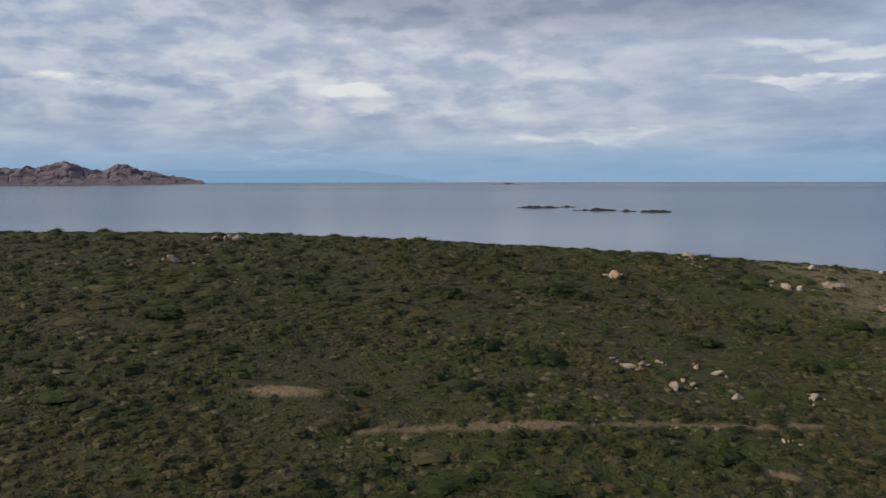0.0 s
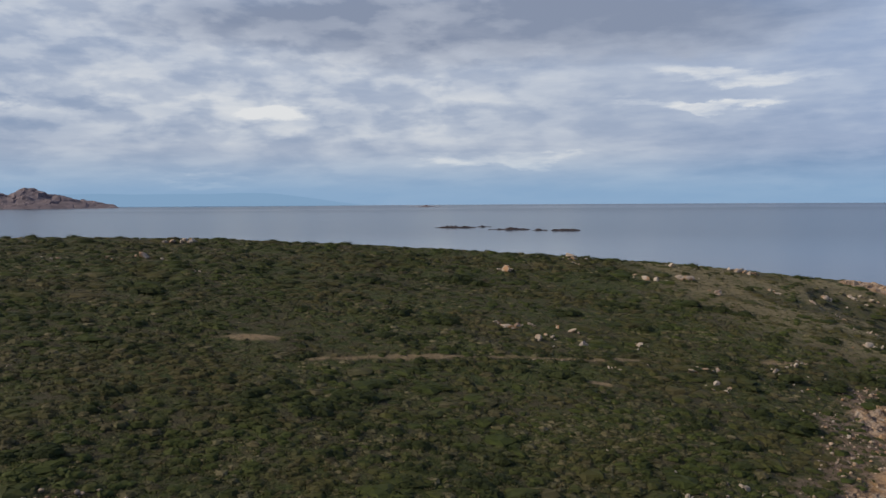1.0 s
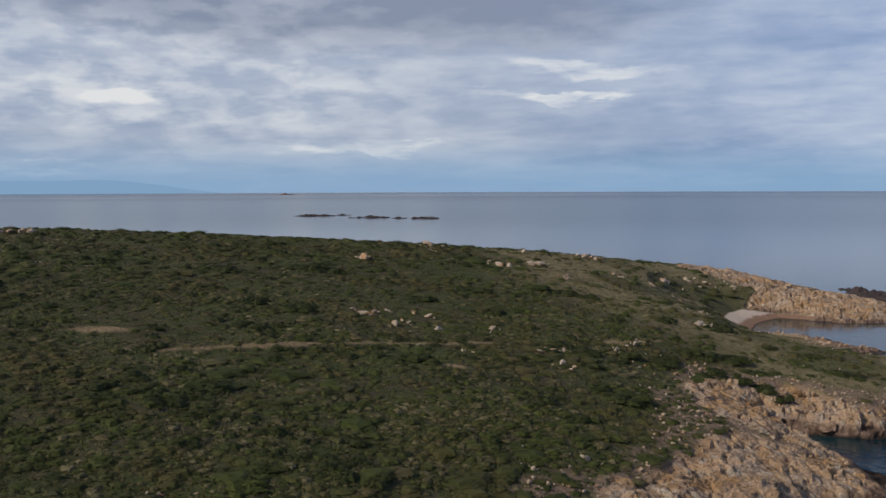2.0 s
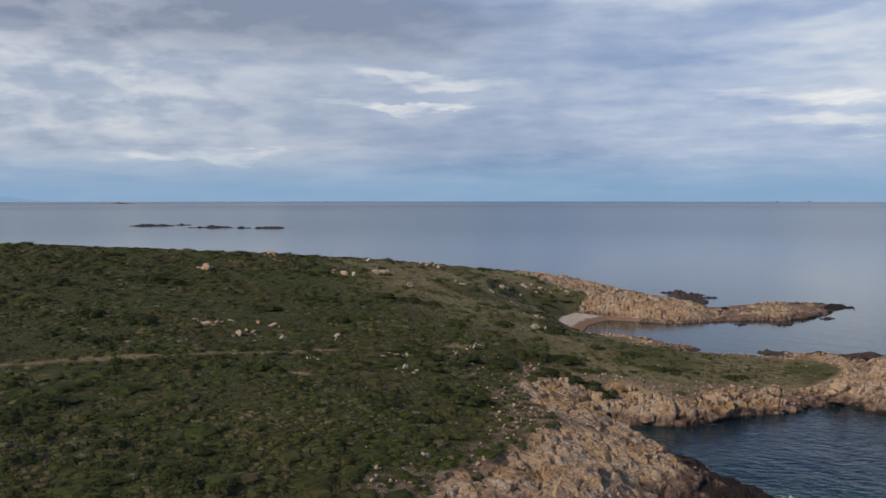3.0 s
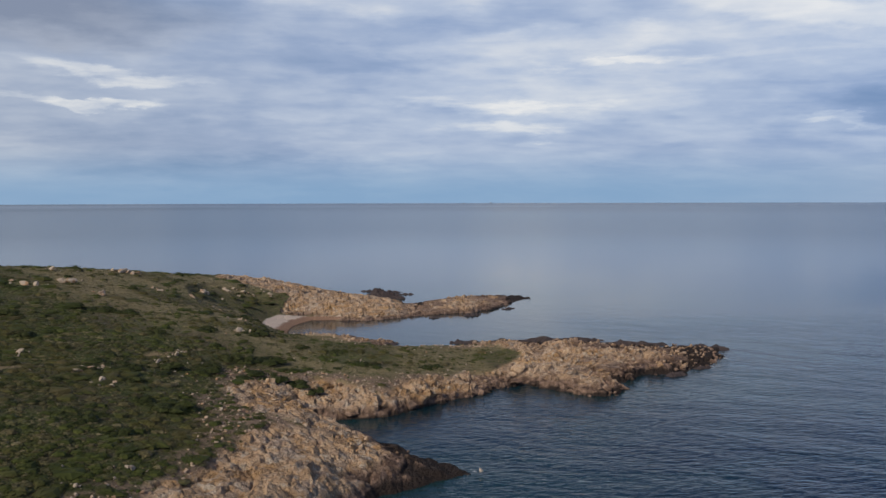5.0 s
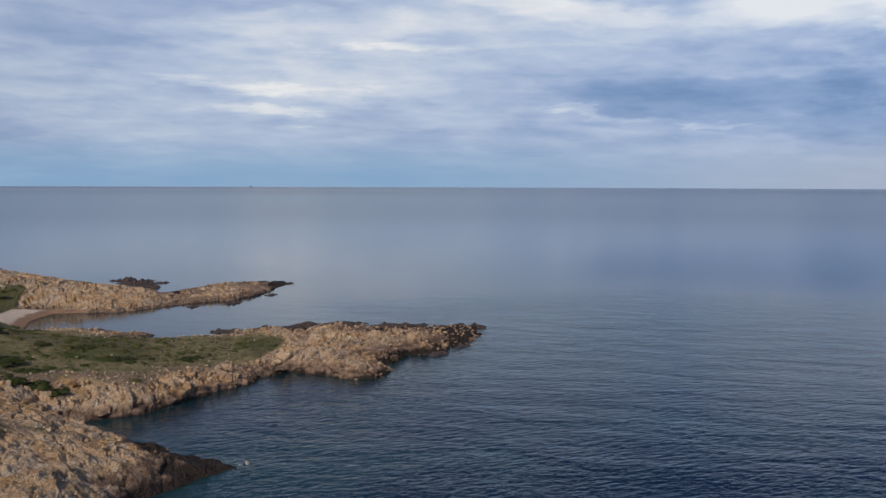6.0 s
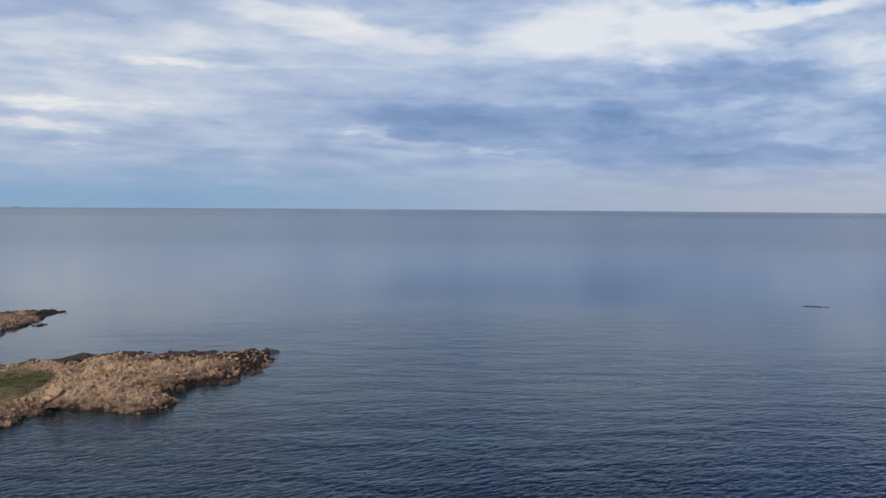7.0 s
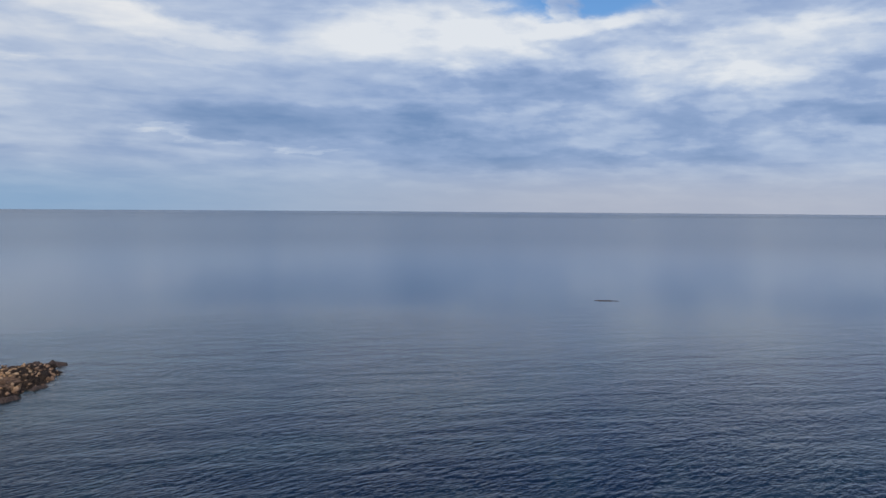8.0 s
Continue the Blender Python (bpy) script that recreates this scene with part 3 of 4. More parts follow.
# ================= land and sea =================
gx = steps((-172, -80, 1.6), (-80, -40, 0.5), (-40, -16, 0.36), (-16, 12, 0.15), (12, 50, 0.22))
gy = steps((-42, 14, 0.8), (14, 42, 0.5), (42, 80, 0.15), (80, 118, 0.22), (118, 197, 0.4))
X, Y = np.meshgrid(gx, gy)
SD = shore_distance(X, Y)
Z = ground_height(X, Y)
ROCK, BARE, DRY, STONY = rockiness(X, Y, SD), bareness(X, Y), dryness(X, Y), gravel(X, Y, SD)
index = np.arange(X.size).reshape(X.shape)
quads = np.stack([index[:-1, :-1], index[:-1, 1:], index[1:, 1:], index[1:, :-1]], -1).reshape(-1, 4)
wet = Z.ravel()[quads].max(1) > -0.9
# ledges and overhangs where the rock stands steep
LEDGE = ROCK * smooth(Z, 0.1, 0.8) * (0.45 + 0.55 * smooth(Y + 0.3 * X, 70, 78))
PX = X + LEDGE * (0.30 * fractal(X + 1.9 * Z, Y - 1.3 * Z, 1.8, 3, 300) + 0.2 * (value_noise(X * 0.8, Z * 2.4 + Y * 0.3, 310) - 0.5))
PY = Y + LEDGE * (0.30 * fractal(X - 1.5 * Z, Y + 1.7 * Z, 1.8, 3, 320) + 0.2 * (value_noise(Y * 0.8, Z * 2.4 + X * 0.3, 330) - 0.5))
ground = new("ground", mesh_from("ground", np.stack([PX, PY, Z], -1).reshape(-1, 3), quads[wet], LAND,
                                 (("rock", ROCK.ravel()), ("bare", BARE.ravel()), ("dry", DRY.ravel()), ("gravel", STONY.ravel()), ("splash", splash(X, Y, SD).ravel())), ROCK.ravel()[quads[wet]].mean(1) < 0.5))


def ground_at(x, y):
    """The height of the built ground at one place."""
    i, j = int(np.clip(np.searchsorted(gx, x) - 1, 0, len(gx) - 2)), int(np.clip(np.searchsorted(gy, y) - 1, 0, len(gy) - 2))
    u, v = (x - gx[i]) / (gx[i + 1] - gx[i]), (y - gy[j]) / (gy[j + 1] - gy[j])
    return float((Z[j, i] * (1 - u) + Z[j, i + 1] * u) * (1 - v) + (Z[j + 1, i] * (1 - u) + Z[j + 1, i + 1] * u) * v)


tagged(ground, "scrubby granite headland with sandy track and rocky shore", "ground", kind="structure")

ring = np.concatenate([np.arange(0, 44, 4.0), np.arange(44, 190, 1.0), np.geomspace(190, 4900, 44)])
turn = np.concatenate([np.linspace(-0.35, 0.62, 260, endpoint=False), np.linspace(0.62, 2 * np.pi - 0.35, 160, endpoint=False)])
RR, TT = np.meshgrid(ring, turn, indexing="ij")
SX, SY = RR * np.sin(TT), RR * np.cos(TT)
idx = np.arange(SX.size).reshape(SX.shape)
nxt = np.roll(idx, -1, 1)
squares = np.stack([idx[:-1], nxt[:-1], nxt[1:], idx[1:]], -1).reshape(-1, 4)[:, ::-1]
off = -shore_distance(SX, SY)
lee = smooth(SX, -16, -8) * (1 - smooth(SX, 24, 40)) * smooth(SY, 110, 114) * (1 - smooth(SY, 146, 160)) + 0.45 * (1 - smooth(np.hypot(SX - 2, SY - 72), 6, 16))
shallow = np.exp(-np.maximum(off, 0) / 26.0) * smooth(260 - RR, 0, 60)
foam = smooth(off, -0.6, 0.0) * (1 - smooth(off, 0.3, 1.5)) * (0.08 + 0.6 * smooth(SX, 31, 42) + 0.5 * smooth(SX, 5, 7) * (SY < 64)) * (RR < 190)
sea = new("sea", mesh_from("sea", np.stack([SX, SY, 0 * SX], -1).reshape(-1, 3), squares, SEA, (("shallow", shallow.ravel()), ("foam", foam.ravel()), ("lee", lee.ravel())), True))
tagged(sea, "calm grey-blue sea, teal in the shallows near rocks", "sea", kind="structure")


def rocky_island(name, x, y, length, width, height, heading, seed, mat, label, category="islet", group="", cells=(60, 18), bumps=(6.0, 2.2), peaks=None, rough=1.0):
    """A long rocky island: a heightfield whose crest rises and sinks, its foot under the water."""
    nu, nv = cells
    u, v = np.meshgrid(np.linspace(-1, 1, nu), np.linspace(-1, 1, nv), indexing="ij")
    du, dv = u * length / 2, v * width / 2
    crest = peaks(u) if peaks else np.clip(1 - u ** 2, 0, 1) ** 0.5 * (0.55 + 0.75 * value_noise(u * 4 + seed, u * 0 + seed, seed))
    h = height * crest * np.clip(1 - np.abs(v) ** 1.6, 0, 1)
    h = h * (0.75 + 0.5 * rough * fractal(du, dv, height * bumps[0], 4, seed) + 0.35 * rough * fractal(du, dv, height * bumps[1], 3, seed + 3)) - 0.12 * height
    broken, joint = blocks(du + 50 * seed, dv, max(height * bumps[1], 0.5), seed)
    h = h + height * crest * np.clip(1 - np.abs(v) ** 2, 0, 1) * rough * (0.34 * broken - 0.14 * (1 - smooth(joint, 0, 0.15)))
    h = np.where((np.abs(u) > 0.999) | (np.abs(v) > 0.999), -0.3 * height, h)
    c, s = math.cos(heading), math.sin(heading)
    verts = np.stack([x + du * c - dv * s, y + du * s + dv * c, h], -1).reshape(-1, 3)
    i = np.arange(nu * nv).reshape(nu, nv)
    f = np.stack([i[:-1, :-1], i[1:, :-1], i[1:, 1:], i[:-1, 1:]], -1).reshape(-1, 4)
    return tagged(new(name, mesh_from(name, verts, f, mat)), label, category, group)


DARK_ROCK = plain_material("dark_wet_rock", (0.050, 0.037, 0.035), 0.85, 0.4)
# pink granite greyed toward mauve: the haze of distance is in the base colour
FAR_ROCK = plain_material("far_pink_granite_hazed", (0.215, 0.17, 0.17), 0.9, 0.03, 0.6)
for x, y, length, height, seed in ((-352, 531, 32, 1.9, 4), (-342, 556, 12, 1.4, 5), (-294, 511, 30, 1.7, 7), (-269, 509, 11, 1.3, 9), (-251, 511, 20, 2.1, 13)):
    rocky_island("reef", x, y, length, 7, height, 0.48, seed, DARK_ROCK, "low dark rock reef awash in the open sea", "reef", "reefs off the point", (90, 14), (1.8, 0.7))
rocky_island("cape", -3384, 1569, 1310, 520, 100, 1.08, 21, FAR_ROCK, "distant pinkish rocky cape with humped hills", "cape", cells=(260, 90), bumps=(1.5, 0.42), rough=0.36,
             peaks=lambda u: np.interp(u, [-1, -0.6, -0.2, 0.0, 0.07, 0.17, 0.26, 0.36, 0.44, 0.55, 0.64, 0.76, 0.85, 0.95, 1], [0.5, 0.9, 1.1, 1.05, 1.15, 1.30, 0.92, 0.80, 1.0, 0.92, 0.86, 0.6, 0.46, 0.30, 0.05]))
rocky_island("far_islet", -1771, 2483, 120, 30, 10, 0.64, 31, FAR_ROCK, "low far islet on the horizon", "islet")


def ridge_backdrop():
    """Hazy mountains at the edge of sight."""
    mat = bpy.data.materials.new("hazy_mountains")
    mat.use_nodes = True
    n = Nodes(mat.node_tree)
    # flat blue emission paints the haze onto the slopes, which glow by themselves
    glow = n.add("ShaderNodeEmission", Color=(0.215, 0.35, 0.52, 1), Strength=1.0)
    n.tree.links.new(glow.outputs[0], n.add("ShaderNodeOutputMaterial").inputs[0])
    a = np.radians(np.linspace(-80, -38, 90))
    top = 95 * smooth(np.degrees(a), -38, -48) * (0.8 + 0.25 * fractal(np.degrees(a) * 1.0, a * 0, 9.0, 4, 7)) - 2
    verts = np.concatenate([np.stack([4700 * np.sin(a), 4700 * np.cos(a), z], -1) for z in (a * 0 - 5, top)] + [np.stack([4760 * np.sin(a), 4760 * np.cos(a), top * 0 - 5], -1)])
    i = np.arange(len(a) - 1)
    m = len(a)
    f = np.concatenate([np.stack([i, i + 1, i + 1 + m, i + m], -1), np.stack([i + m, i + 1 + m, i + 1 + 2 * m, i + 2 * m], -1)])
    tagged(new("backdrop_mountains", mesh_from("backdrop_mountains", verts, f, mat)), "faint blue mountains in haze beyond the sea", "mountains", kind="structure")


ridge_backdrop()

# ================= scrub =================
rng = np.random.default_rng(4)


def facing(tris, lean):
    """Turns each triangle's winding toward its lean; the shading normals, half way between the leaf and the whole plant's round form."""
    flat_ = np.cross(tris[:, 1] - tris[:, 0], tris[:, 2] - tris[:, 0])
    flat_ /= np.linalg.norm(flat_, axis=1, keepdims=True) + 1e-9
    away = (flat_ * lean).sum(1) < 0
    tris[away] = tris[away][:, ::-1]
    flat_[away] *= -1
    soft = 0.6 * lean + 0.4 * flat_
    soft /= np.linalg.norm(soft, axis=1, keepdims=True)
    return tris, np.repeat(soft[:, None], 3, 1)


def cushion(leaves, leaf, seed, flat=0.62, spread=0.07):
    """A cushion plant of unit radius: loose leaves over a lumpy dome. Triangles and their normals as arrays of (leaf, 3, 3)."""
    r = np.random.default_rng(seed)

    def lobed(a):
        return 1 + 0.20 * np.sin(a * 3 + seed) + 0.12 * np.sin(a * 5 + 2 * seed)

    a, up_ = r.uniform(0, 2 * np.pi, leaves), r.uniform(0.02, 1, leaves)
    rad = 1 + r.normal(0, spread, leaves)
    side = np.sqrt(1 - up_ ** 2)
    centre = np.stack([np.cos(a) * side * rad * lobed(a), np.sin(a) * side * rad * lobed(a), up_ * rad * flat], -1)
    out = np.stack([np.cos(a) * side, np.sin(a) * side, up_ + 0.35], -1) + r.normal(0, 0.24, (leaves, 3))
    out /= np.linalg.norm(out, axis=1, keepdims=True)
    t1 = np.cross(out, r.normal(0, 1, (leaves, 3)))
    t1 /= np.linalg.norm(t1, axis=1, keepdims=True)
    t2 = np.cross(out, t1)
    size = leaf * r.uniform(0.6, 1.5, (leaves, 1))
    tris = [np.stack([centre - t1 * size * 0.5, centre + t1 * size * 0.5, centre + t2 * size * 1.2 + out * size * 0.3], 1)]
    # the dense inside of the plant
    rings, spokes = ((0.0, 1.0), (0.62, 0.78), (1.0, 0.0)), 6
    pts = [[np.array([math.cos(b) * q * lobed(b) * 0.86, math.sin(b) * q * lobed(b) * 0.86, h * flat * 0.84]) * (1 + 0.1 * r.normal())
            for b in np.arange(spokes) * 2 * math.pi / spokes] for q, h in rings]
    for lo, hi in zip(pts[1:], pts):
        for k in range(spokes):
            n = (k + 1) % spokes
            tris.append(np.array([[lo[k], lo[n], hi[k]], [lo[n], hi[n], hi[k]]]))
    tris = np.concatenate(tris)
    lean = tris.mean(1) * np.array([1, 1, 1 / flat]) + np.array([0, 0, 0.25])
    return facing(tris, lean / np.linalg.norm(lean, axis=1, keepdims=True))


def tuft(blades, seed):
    """A grass tuft of unit radius."""
    r = np.random.default_rng(seed)
    a, rad = r.uniform(0, 2 * np.pi, blades), np.sqrt(r.uniform(0, 1, blades))
    foot = np.stack([np.cos(a) * rad, np.sin(a) * rad, 0 * a], -1)
    b = r.uniform(0, 2 * np.pi, blades)
    across = np.stack([np.cos(b), np.sin(b), 0 * b], -1) * 0.13
    tip = foot + np.stack([r.normal(0, 0.35, blades), r.normal(0, 0.35, blades), r.uniform(0.3, 0.75, blades)], -1)
    lean = np.stack([0.4 * np.cos(a) * rad, 0.4 * np.sin(a) * rad, 1 + 0 * a], -1)
    return facing(np.stack([foot - across, foot + across, tip], 1), lean / np.linalg.norm(lean, axis=1, keepdims=True))


def round_off(me, normals):
    """Gives a leafy mesh the shading normals of its plants."""
    normals = normals / np.linalg.norm(normals, axis=1, keepdims=True)
    me.polygons.foreach_set("use_smooth", np.ones(len(me.polygons), bool))
    me.normals_split_custom_set_from_vertices(normals.astype(np.float32))


def sow(name, kinds, where, size, mat, label, squash=(0.40, 0.68)):
    """Plants at the places given, each a turned and scaled copy of one of the kinds, joined into one mesh."""
    x, y = where
    z = ground_height(x, y) - 0.06 * size
    pick = rng.integers(0, len(kinds), len(x))
    turn_, high = rng.uniform(0, 2 * np.pi, len(x)), rng.uniform(*squash, len(x))
    tone_ = rng.uniform(0, 1, len(x))
    out, normals, tones = [], [], []
    for k, (tris, lean) in enumerate(kinds):
        m = np.nonzero(pick == k)[0]
        if not len(m):
            continue
        c, s = np.cos(turn_[m])[:, None, None], np.sin(turn_[m])[:, None, None]
        px = (tris[None, ..., 0] * c - tris[None, ..., 1] * s) * size[m, None, None] + x[m, None, None]
        py = (tris[None, ..., 0] * s + tris[None, ..., 1] * c) * size[m, None, None] + y[m, None, None]
        pz = tris[None, ..., 2] * (size[m] * high[m])[:, None, None] + z[m, None, None]
        out.append(np.stack([px, py, pz], -1).reshape(-1, 3))
        nz = lean[None, ..., 2] / high[m, None, None]
        normals.append(np.stack([lean[None, ..., 0] * c - lean[None, ..., 1] * s, lean[None, ..., 0] * s + lean[None, ..., 1] * c, nz], -1).reshape(-1, 3))
        tones.append(np.repeat(tone_[m], tris.shape[0] * 3))
    verts = np.concatenate(out)
    me = mesh_from(name, verts, np.arange(len(verts)).reshape(-1, 3), mat, (("tone", np.concatenate(tones)),))
    round_off(me, np.concatenate(normals))
    return tagged(new(name, me), label, "scrub", kind="stuff")


def places(count, keep):
    """Random places on the land in view, kept by chance as keep(x, y) says; denser near by."""
    a = np.radians(rng.uniform(-66, 26, count))
    d = 24 * (175 / 24) ** (rng.uniform(0, 1, count) ** 0.72)
    x, y = d * np.sin(a), d * np.cos(a)
    sd = shore_distance(x, y)
    cover = (1 - rockiness(x, y, sd)) * (1 - bareness(x, y)) * (1 - 0.28 * gravel(x, y, sd)) * (sd > 1.0)
    ok = rng.uniform(0, 1, count) < np.clip(cover, 0, 1) ** 2 * keep(x, y)
    return x[ok], y[ok]


def behind(count):
    """Random places on the land beside and behind the camera."""
    x, y = rng.uniform(-90, -8, count), rng.uniform(-36, 30, count)
    sd = shore_distance(x, y)
    ok = ((np.degrees(np.arctan2(x, y)) < -66) | (np.hypot(x, y) < 24)) & (rockiness(x, y, sd) < 0.4) & (sd > 1.5)
    return x[ok], y[ok]


def patchy(x, y, wave, k, lo, hi):
    return smooth(fractal(x, y, wave, 3, k), lo, hi)


GREENS = [cushion(52, 0.18, s, 0.72, 0.05) for s in (1, 2, 3, 10)]
GREYS = [cushion(44, 0.17, s, 0.68, 0.06) for s in (4, 5, 11)]
DARKS = [cushion(60, 0.18, s, 0.75) for s in (6, 7)]
MATS = [cushion(170, 0.068, s, 0.7, 0.04) for s in (12, 13, 14)]
TUFTS = [tuft(16, s) for s in (8, 9)]


def thin(x, y):
    """Fewer plants on the dry slopes and toward the bare rock."""
    return (1 - 0.62 * dryness(x, y)) * (0.25 + 0.75 * smooth(shore_distance(x, y), 3, 12))


def spread(x, y, least, extra, power):
    """Sizes of plants: many small, few large, and larger where they stand in far-off thickets."""
    return (least + extra * rng.uniform(0, 1, len(x)) ** power) * (1 + 0.5 * smooth(np.hypot(x, y), 70, 150))


where = places(27000, lambda x, y: (0.28 + 0.72 * patchy(x, y, 9, 200, -0.35, 0.3)) * thin(x, y))
sow("green_scrub", GREENS, where, spread(*where, 0.16, 0.50, 2.4), SCRUB_GREEN, "low green scrub covering the hillside")
where = behind(900)
sow("green_scrub", GREENS, where, rng.uniform(0.6, 1.4, len(where[0])), SCRUB_GREEN, "low green scrub on the hill behind")
where = places(29000, lambda x, y: (0.16 + 0.84 * patchy(x, y, 7, 210, -0.25, 0.35)) * thin(x, y))
sow("grey_scrub", GREYS, where, spread(*where, 0.14, 0.30, 2.2), SCRUB_GREY, "dry grey-brown cushion scrub between green plants")
where = places(7000, lambda x, y: np.maximum(patchy(x, y, 12, 220, -0.1, 0.5), 0.55 * smooth(-x, 36, 60)) * thin(x, y))
sow("dark_scrub", DARKS, where, spread(*where, 0.28, 0.6, 1.8), SHRUB_DARK, "dark evergreen scrub in patches")
where = places(4800, lambda x, y: patchy(x, y, 11, 240, -0.25, 0.35) * thin(x, y))
sow("green_scrub", MATS, where, spread(*where, 0.5, 0.9, 1.6), SCRUB_GREEN, "low spreading green mats among the scrub", (0.2, 0.4))
where = places(57000, lambda x, y: 0.45 + 0.3 * dryness(x, y) + 0.55 * patchy(x, y, 13, 230, -0.2, 0.4))
sow("grass", TUFTS, where, rng.uniform(0.15, 0.32, len(where[0])), GRASS, "short grass tufts, green and straw-coloured")


def shrub_mesh(seed):
    """A spreading evergreen shrub about one metre across: several leafy mounds grown together."""
    r = np.random.default_rng(seed)
    tris, normals = [], []
    for k in range(14):
        a, q, size = r.uniform(0, 6.28), 0.40 * math.sqrt(r.uniform(0, 1)), r.uniform(0.12, 0.25)
        shape, lean = cushion(70, 0.15, seed * 20 + k, 0.8, 0.08)
        tris.append(shape * size + np.array([q * math.cos(a), q * math.sin(a), r.uniform(-0.05, 0.05)]))
        normals.append(lean)
    verts = np.concatenate(tris).reshape(-1, 3)
    me = mesh_from("shrub", verts, np.arange(len(verts)).reshape(-1, 3), SHRUB_DARK, (("tone", np.full(len(verts), r.uniform(0, 0.8))),))
    round_off(me, np.concatenate(normals).reshape(-1, 3))
    return me


SHRUBS = [shrub_mesh(s) for s in (1, 2, 3, 4)]
DARK_SHRUBS = [
    (-18.8, 67.5, 1.91), (-16.7, 61.7, 2.18), (-14.5, 78.2, 2.16), (-10.6, 77.6, 3.73), (-13.5, 82.2, 2.82), (-6.1, 78.2, 2.41),
    (-4.7, 77.7, 1.86), (-7.4, 81.2, 1.94), (-14.3, 60.8, 3.00), (-18.4, 54.5, 1.98), (7.7, 89.9, 1.72), (-23.0, 36.0, 1.79),
    (-20.7, 36.3, 1.47), (-25.9, 35.1, 1.52), (-42.9, 62.2, 3.56), (-36.5, 54.2, 0.97), (-31.3, 78.9, 2.29), (-28.9, 56.3, 2.15),
    (-12.4, 95.8, 3.26), (-17.3, 93.6, 3.21), (-50.8, 41.2, 1.98), (-41.7, 44.0, 2.05), (-43.1, 62.0, 2.29), (-42.4, 30.1, 2.12),
    (-37.9, 35.8, 2.13), (-37.2, 22.3, 2.39), (-38.4, 77.0, 2.89), (-57.3, 69.6, 3.02), (-60.7, 45.9, 2.55), (-15.9, 53.5, 1.92),
    (-18.4, 55.9, 2.02), (-23.7, 39.6, 1.60), (-18.3, 125.6, 3.6), (-16.6, 126.4, 2.6), (-10.2, 83.9, 3.9), (-12.0, 82.6, 3.0), (-14.6, 76.4, 3.1), (-17.5, 74.9, 2.5),
    (-19.8, 71.3, 2.0), (-8.5, 78.9, 3.0), (-3.2, 93.0, 2.4), (-0.8, 87.2, 2.2), (0.8, 87.6, 1.9), (6.9, 89.0, 2.0), (-37.7, 87.3, 3.4), (-36.0, 88.2, 2.6), (-53.7, 80.4, 3.4),
    (-51.4, 81.4, 2.8), (-46.4, 60.8, 2.8), (-33.2, 96.6, 3.2), (-30.4, 97.6, 3.4), (-27.6, 98.6, 2.8), (-6.9, 92.9, 1.9), (-15.4, 86.4, 1.8), (-21.5, 88.0, 2.6),
]
for k, (x, y, size) in enumerate(DARK_SHRUBS):
    ob = new("shrub", SHRUBS[k % len(SHRUBS)])
    ob.location = (x, y, ground_at(x, y) - 0.08)
    ob.rotation_euler, ob.scale = (0, 0, random.uniform(0, 6.28)), (size * 1.2, size * random.uniform(0.9, 1.2), min(size, 2.8) * 0.85)
    tagged(ob, ("wide " if size > 2 else "") + "dark evergreen shrub standing out from low scrub", "shrub", "dark shrubs on the hill")

# ================= rocks =================


def boulder_mesh(name, seed, mat, blocky=0.5, detail=3):
    """A weathered boulder of about one metre, flat-sided where it split."""
    bm = bmesh.new()
    bmesh.ops.create_icosphere(bm, subdivisions=detail, radius=0.5)
    r = random.Random(seed)
    planes = [(Vector((r.gauss(0, 1), r.gauss(0, 1), r.gauss(0, 0.8))).normalized(), r.uniform(0.20, 0.40)) for _ in range(9)]
    for v in bm.verts:
        for normal, reach in planes:
            over = v.co.dot(normal) - reach
            if over > 0:
                v.co -= normal * over * (0.55 + 0.45 * blocky)
        d = v.co.normalized()
        v.co += d * (0.10 * noise.fractal(v.co * 2.3 + Vector((seed, 0, 0)), 1.0, 2.0, 3) + 0.03 * noise.noise(v.co * 9))
    me = bpy.data.meshes.new(name)
    bm.to_mesh(me)
    bm.free()
    me.materials.append(mat)
    return me


def splinter_mesh(name, seed, mat):
    """One angular piece of split granite, about one metre long."""
    r = random.Random(seed)
    bm = bmesh.new()
    tall, lean_x, lean_y = r.uniform(0.8, 1.4), r.gauss(0, 0.3), r.gauss(0, 0.3)
    corners = []
    for _ in range(18):
        d = Vector((r.gauss(0, 1), r.gauss(0, 1), r.gauss(0, 1))).normalized() * 0.5 * r.uniform(0.8, 1.1)
        corners.append(bm.verts.new((d.x + lean_x * d.z, d.y * 0.75 + lean_y * d.z, d.z * tall)))
    hull = bmesh.ops.convex_hull(bm, input=corners)
    bmesh.ops.delete(bm, geom=[v for v in hull["geom_interior"] if isinstance(v, bmesh.types.BMVert)], context="VERTS")
    bmesh.ops.bevel(bm, geom=bm.edges[:], offset=0.025, segments=1, affect="EDGES")
    me = bpy.data.meshes.new(name)
    bm.to_mesh(me)
    bm.free()
    me.materials.append(mat)
    return me


PALE = [splinter_mesh("pale_rock", s, PALE_STONE) for s in range(2, 12)]
SHORE_ROCKS = [boulder_mesh("boulder", s, GRANITE, 0.9) for s in (11, 12, 15, 17, 19, 23)]


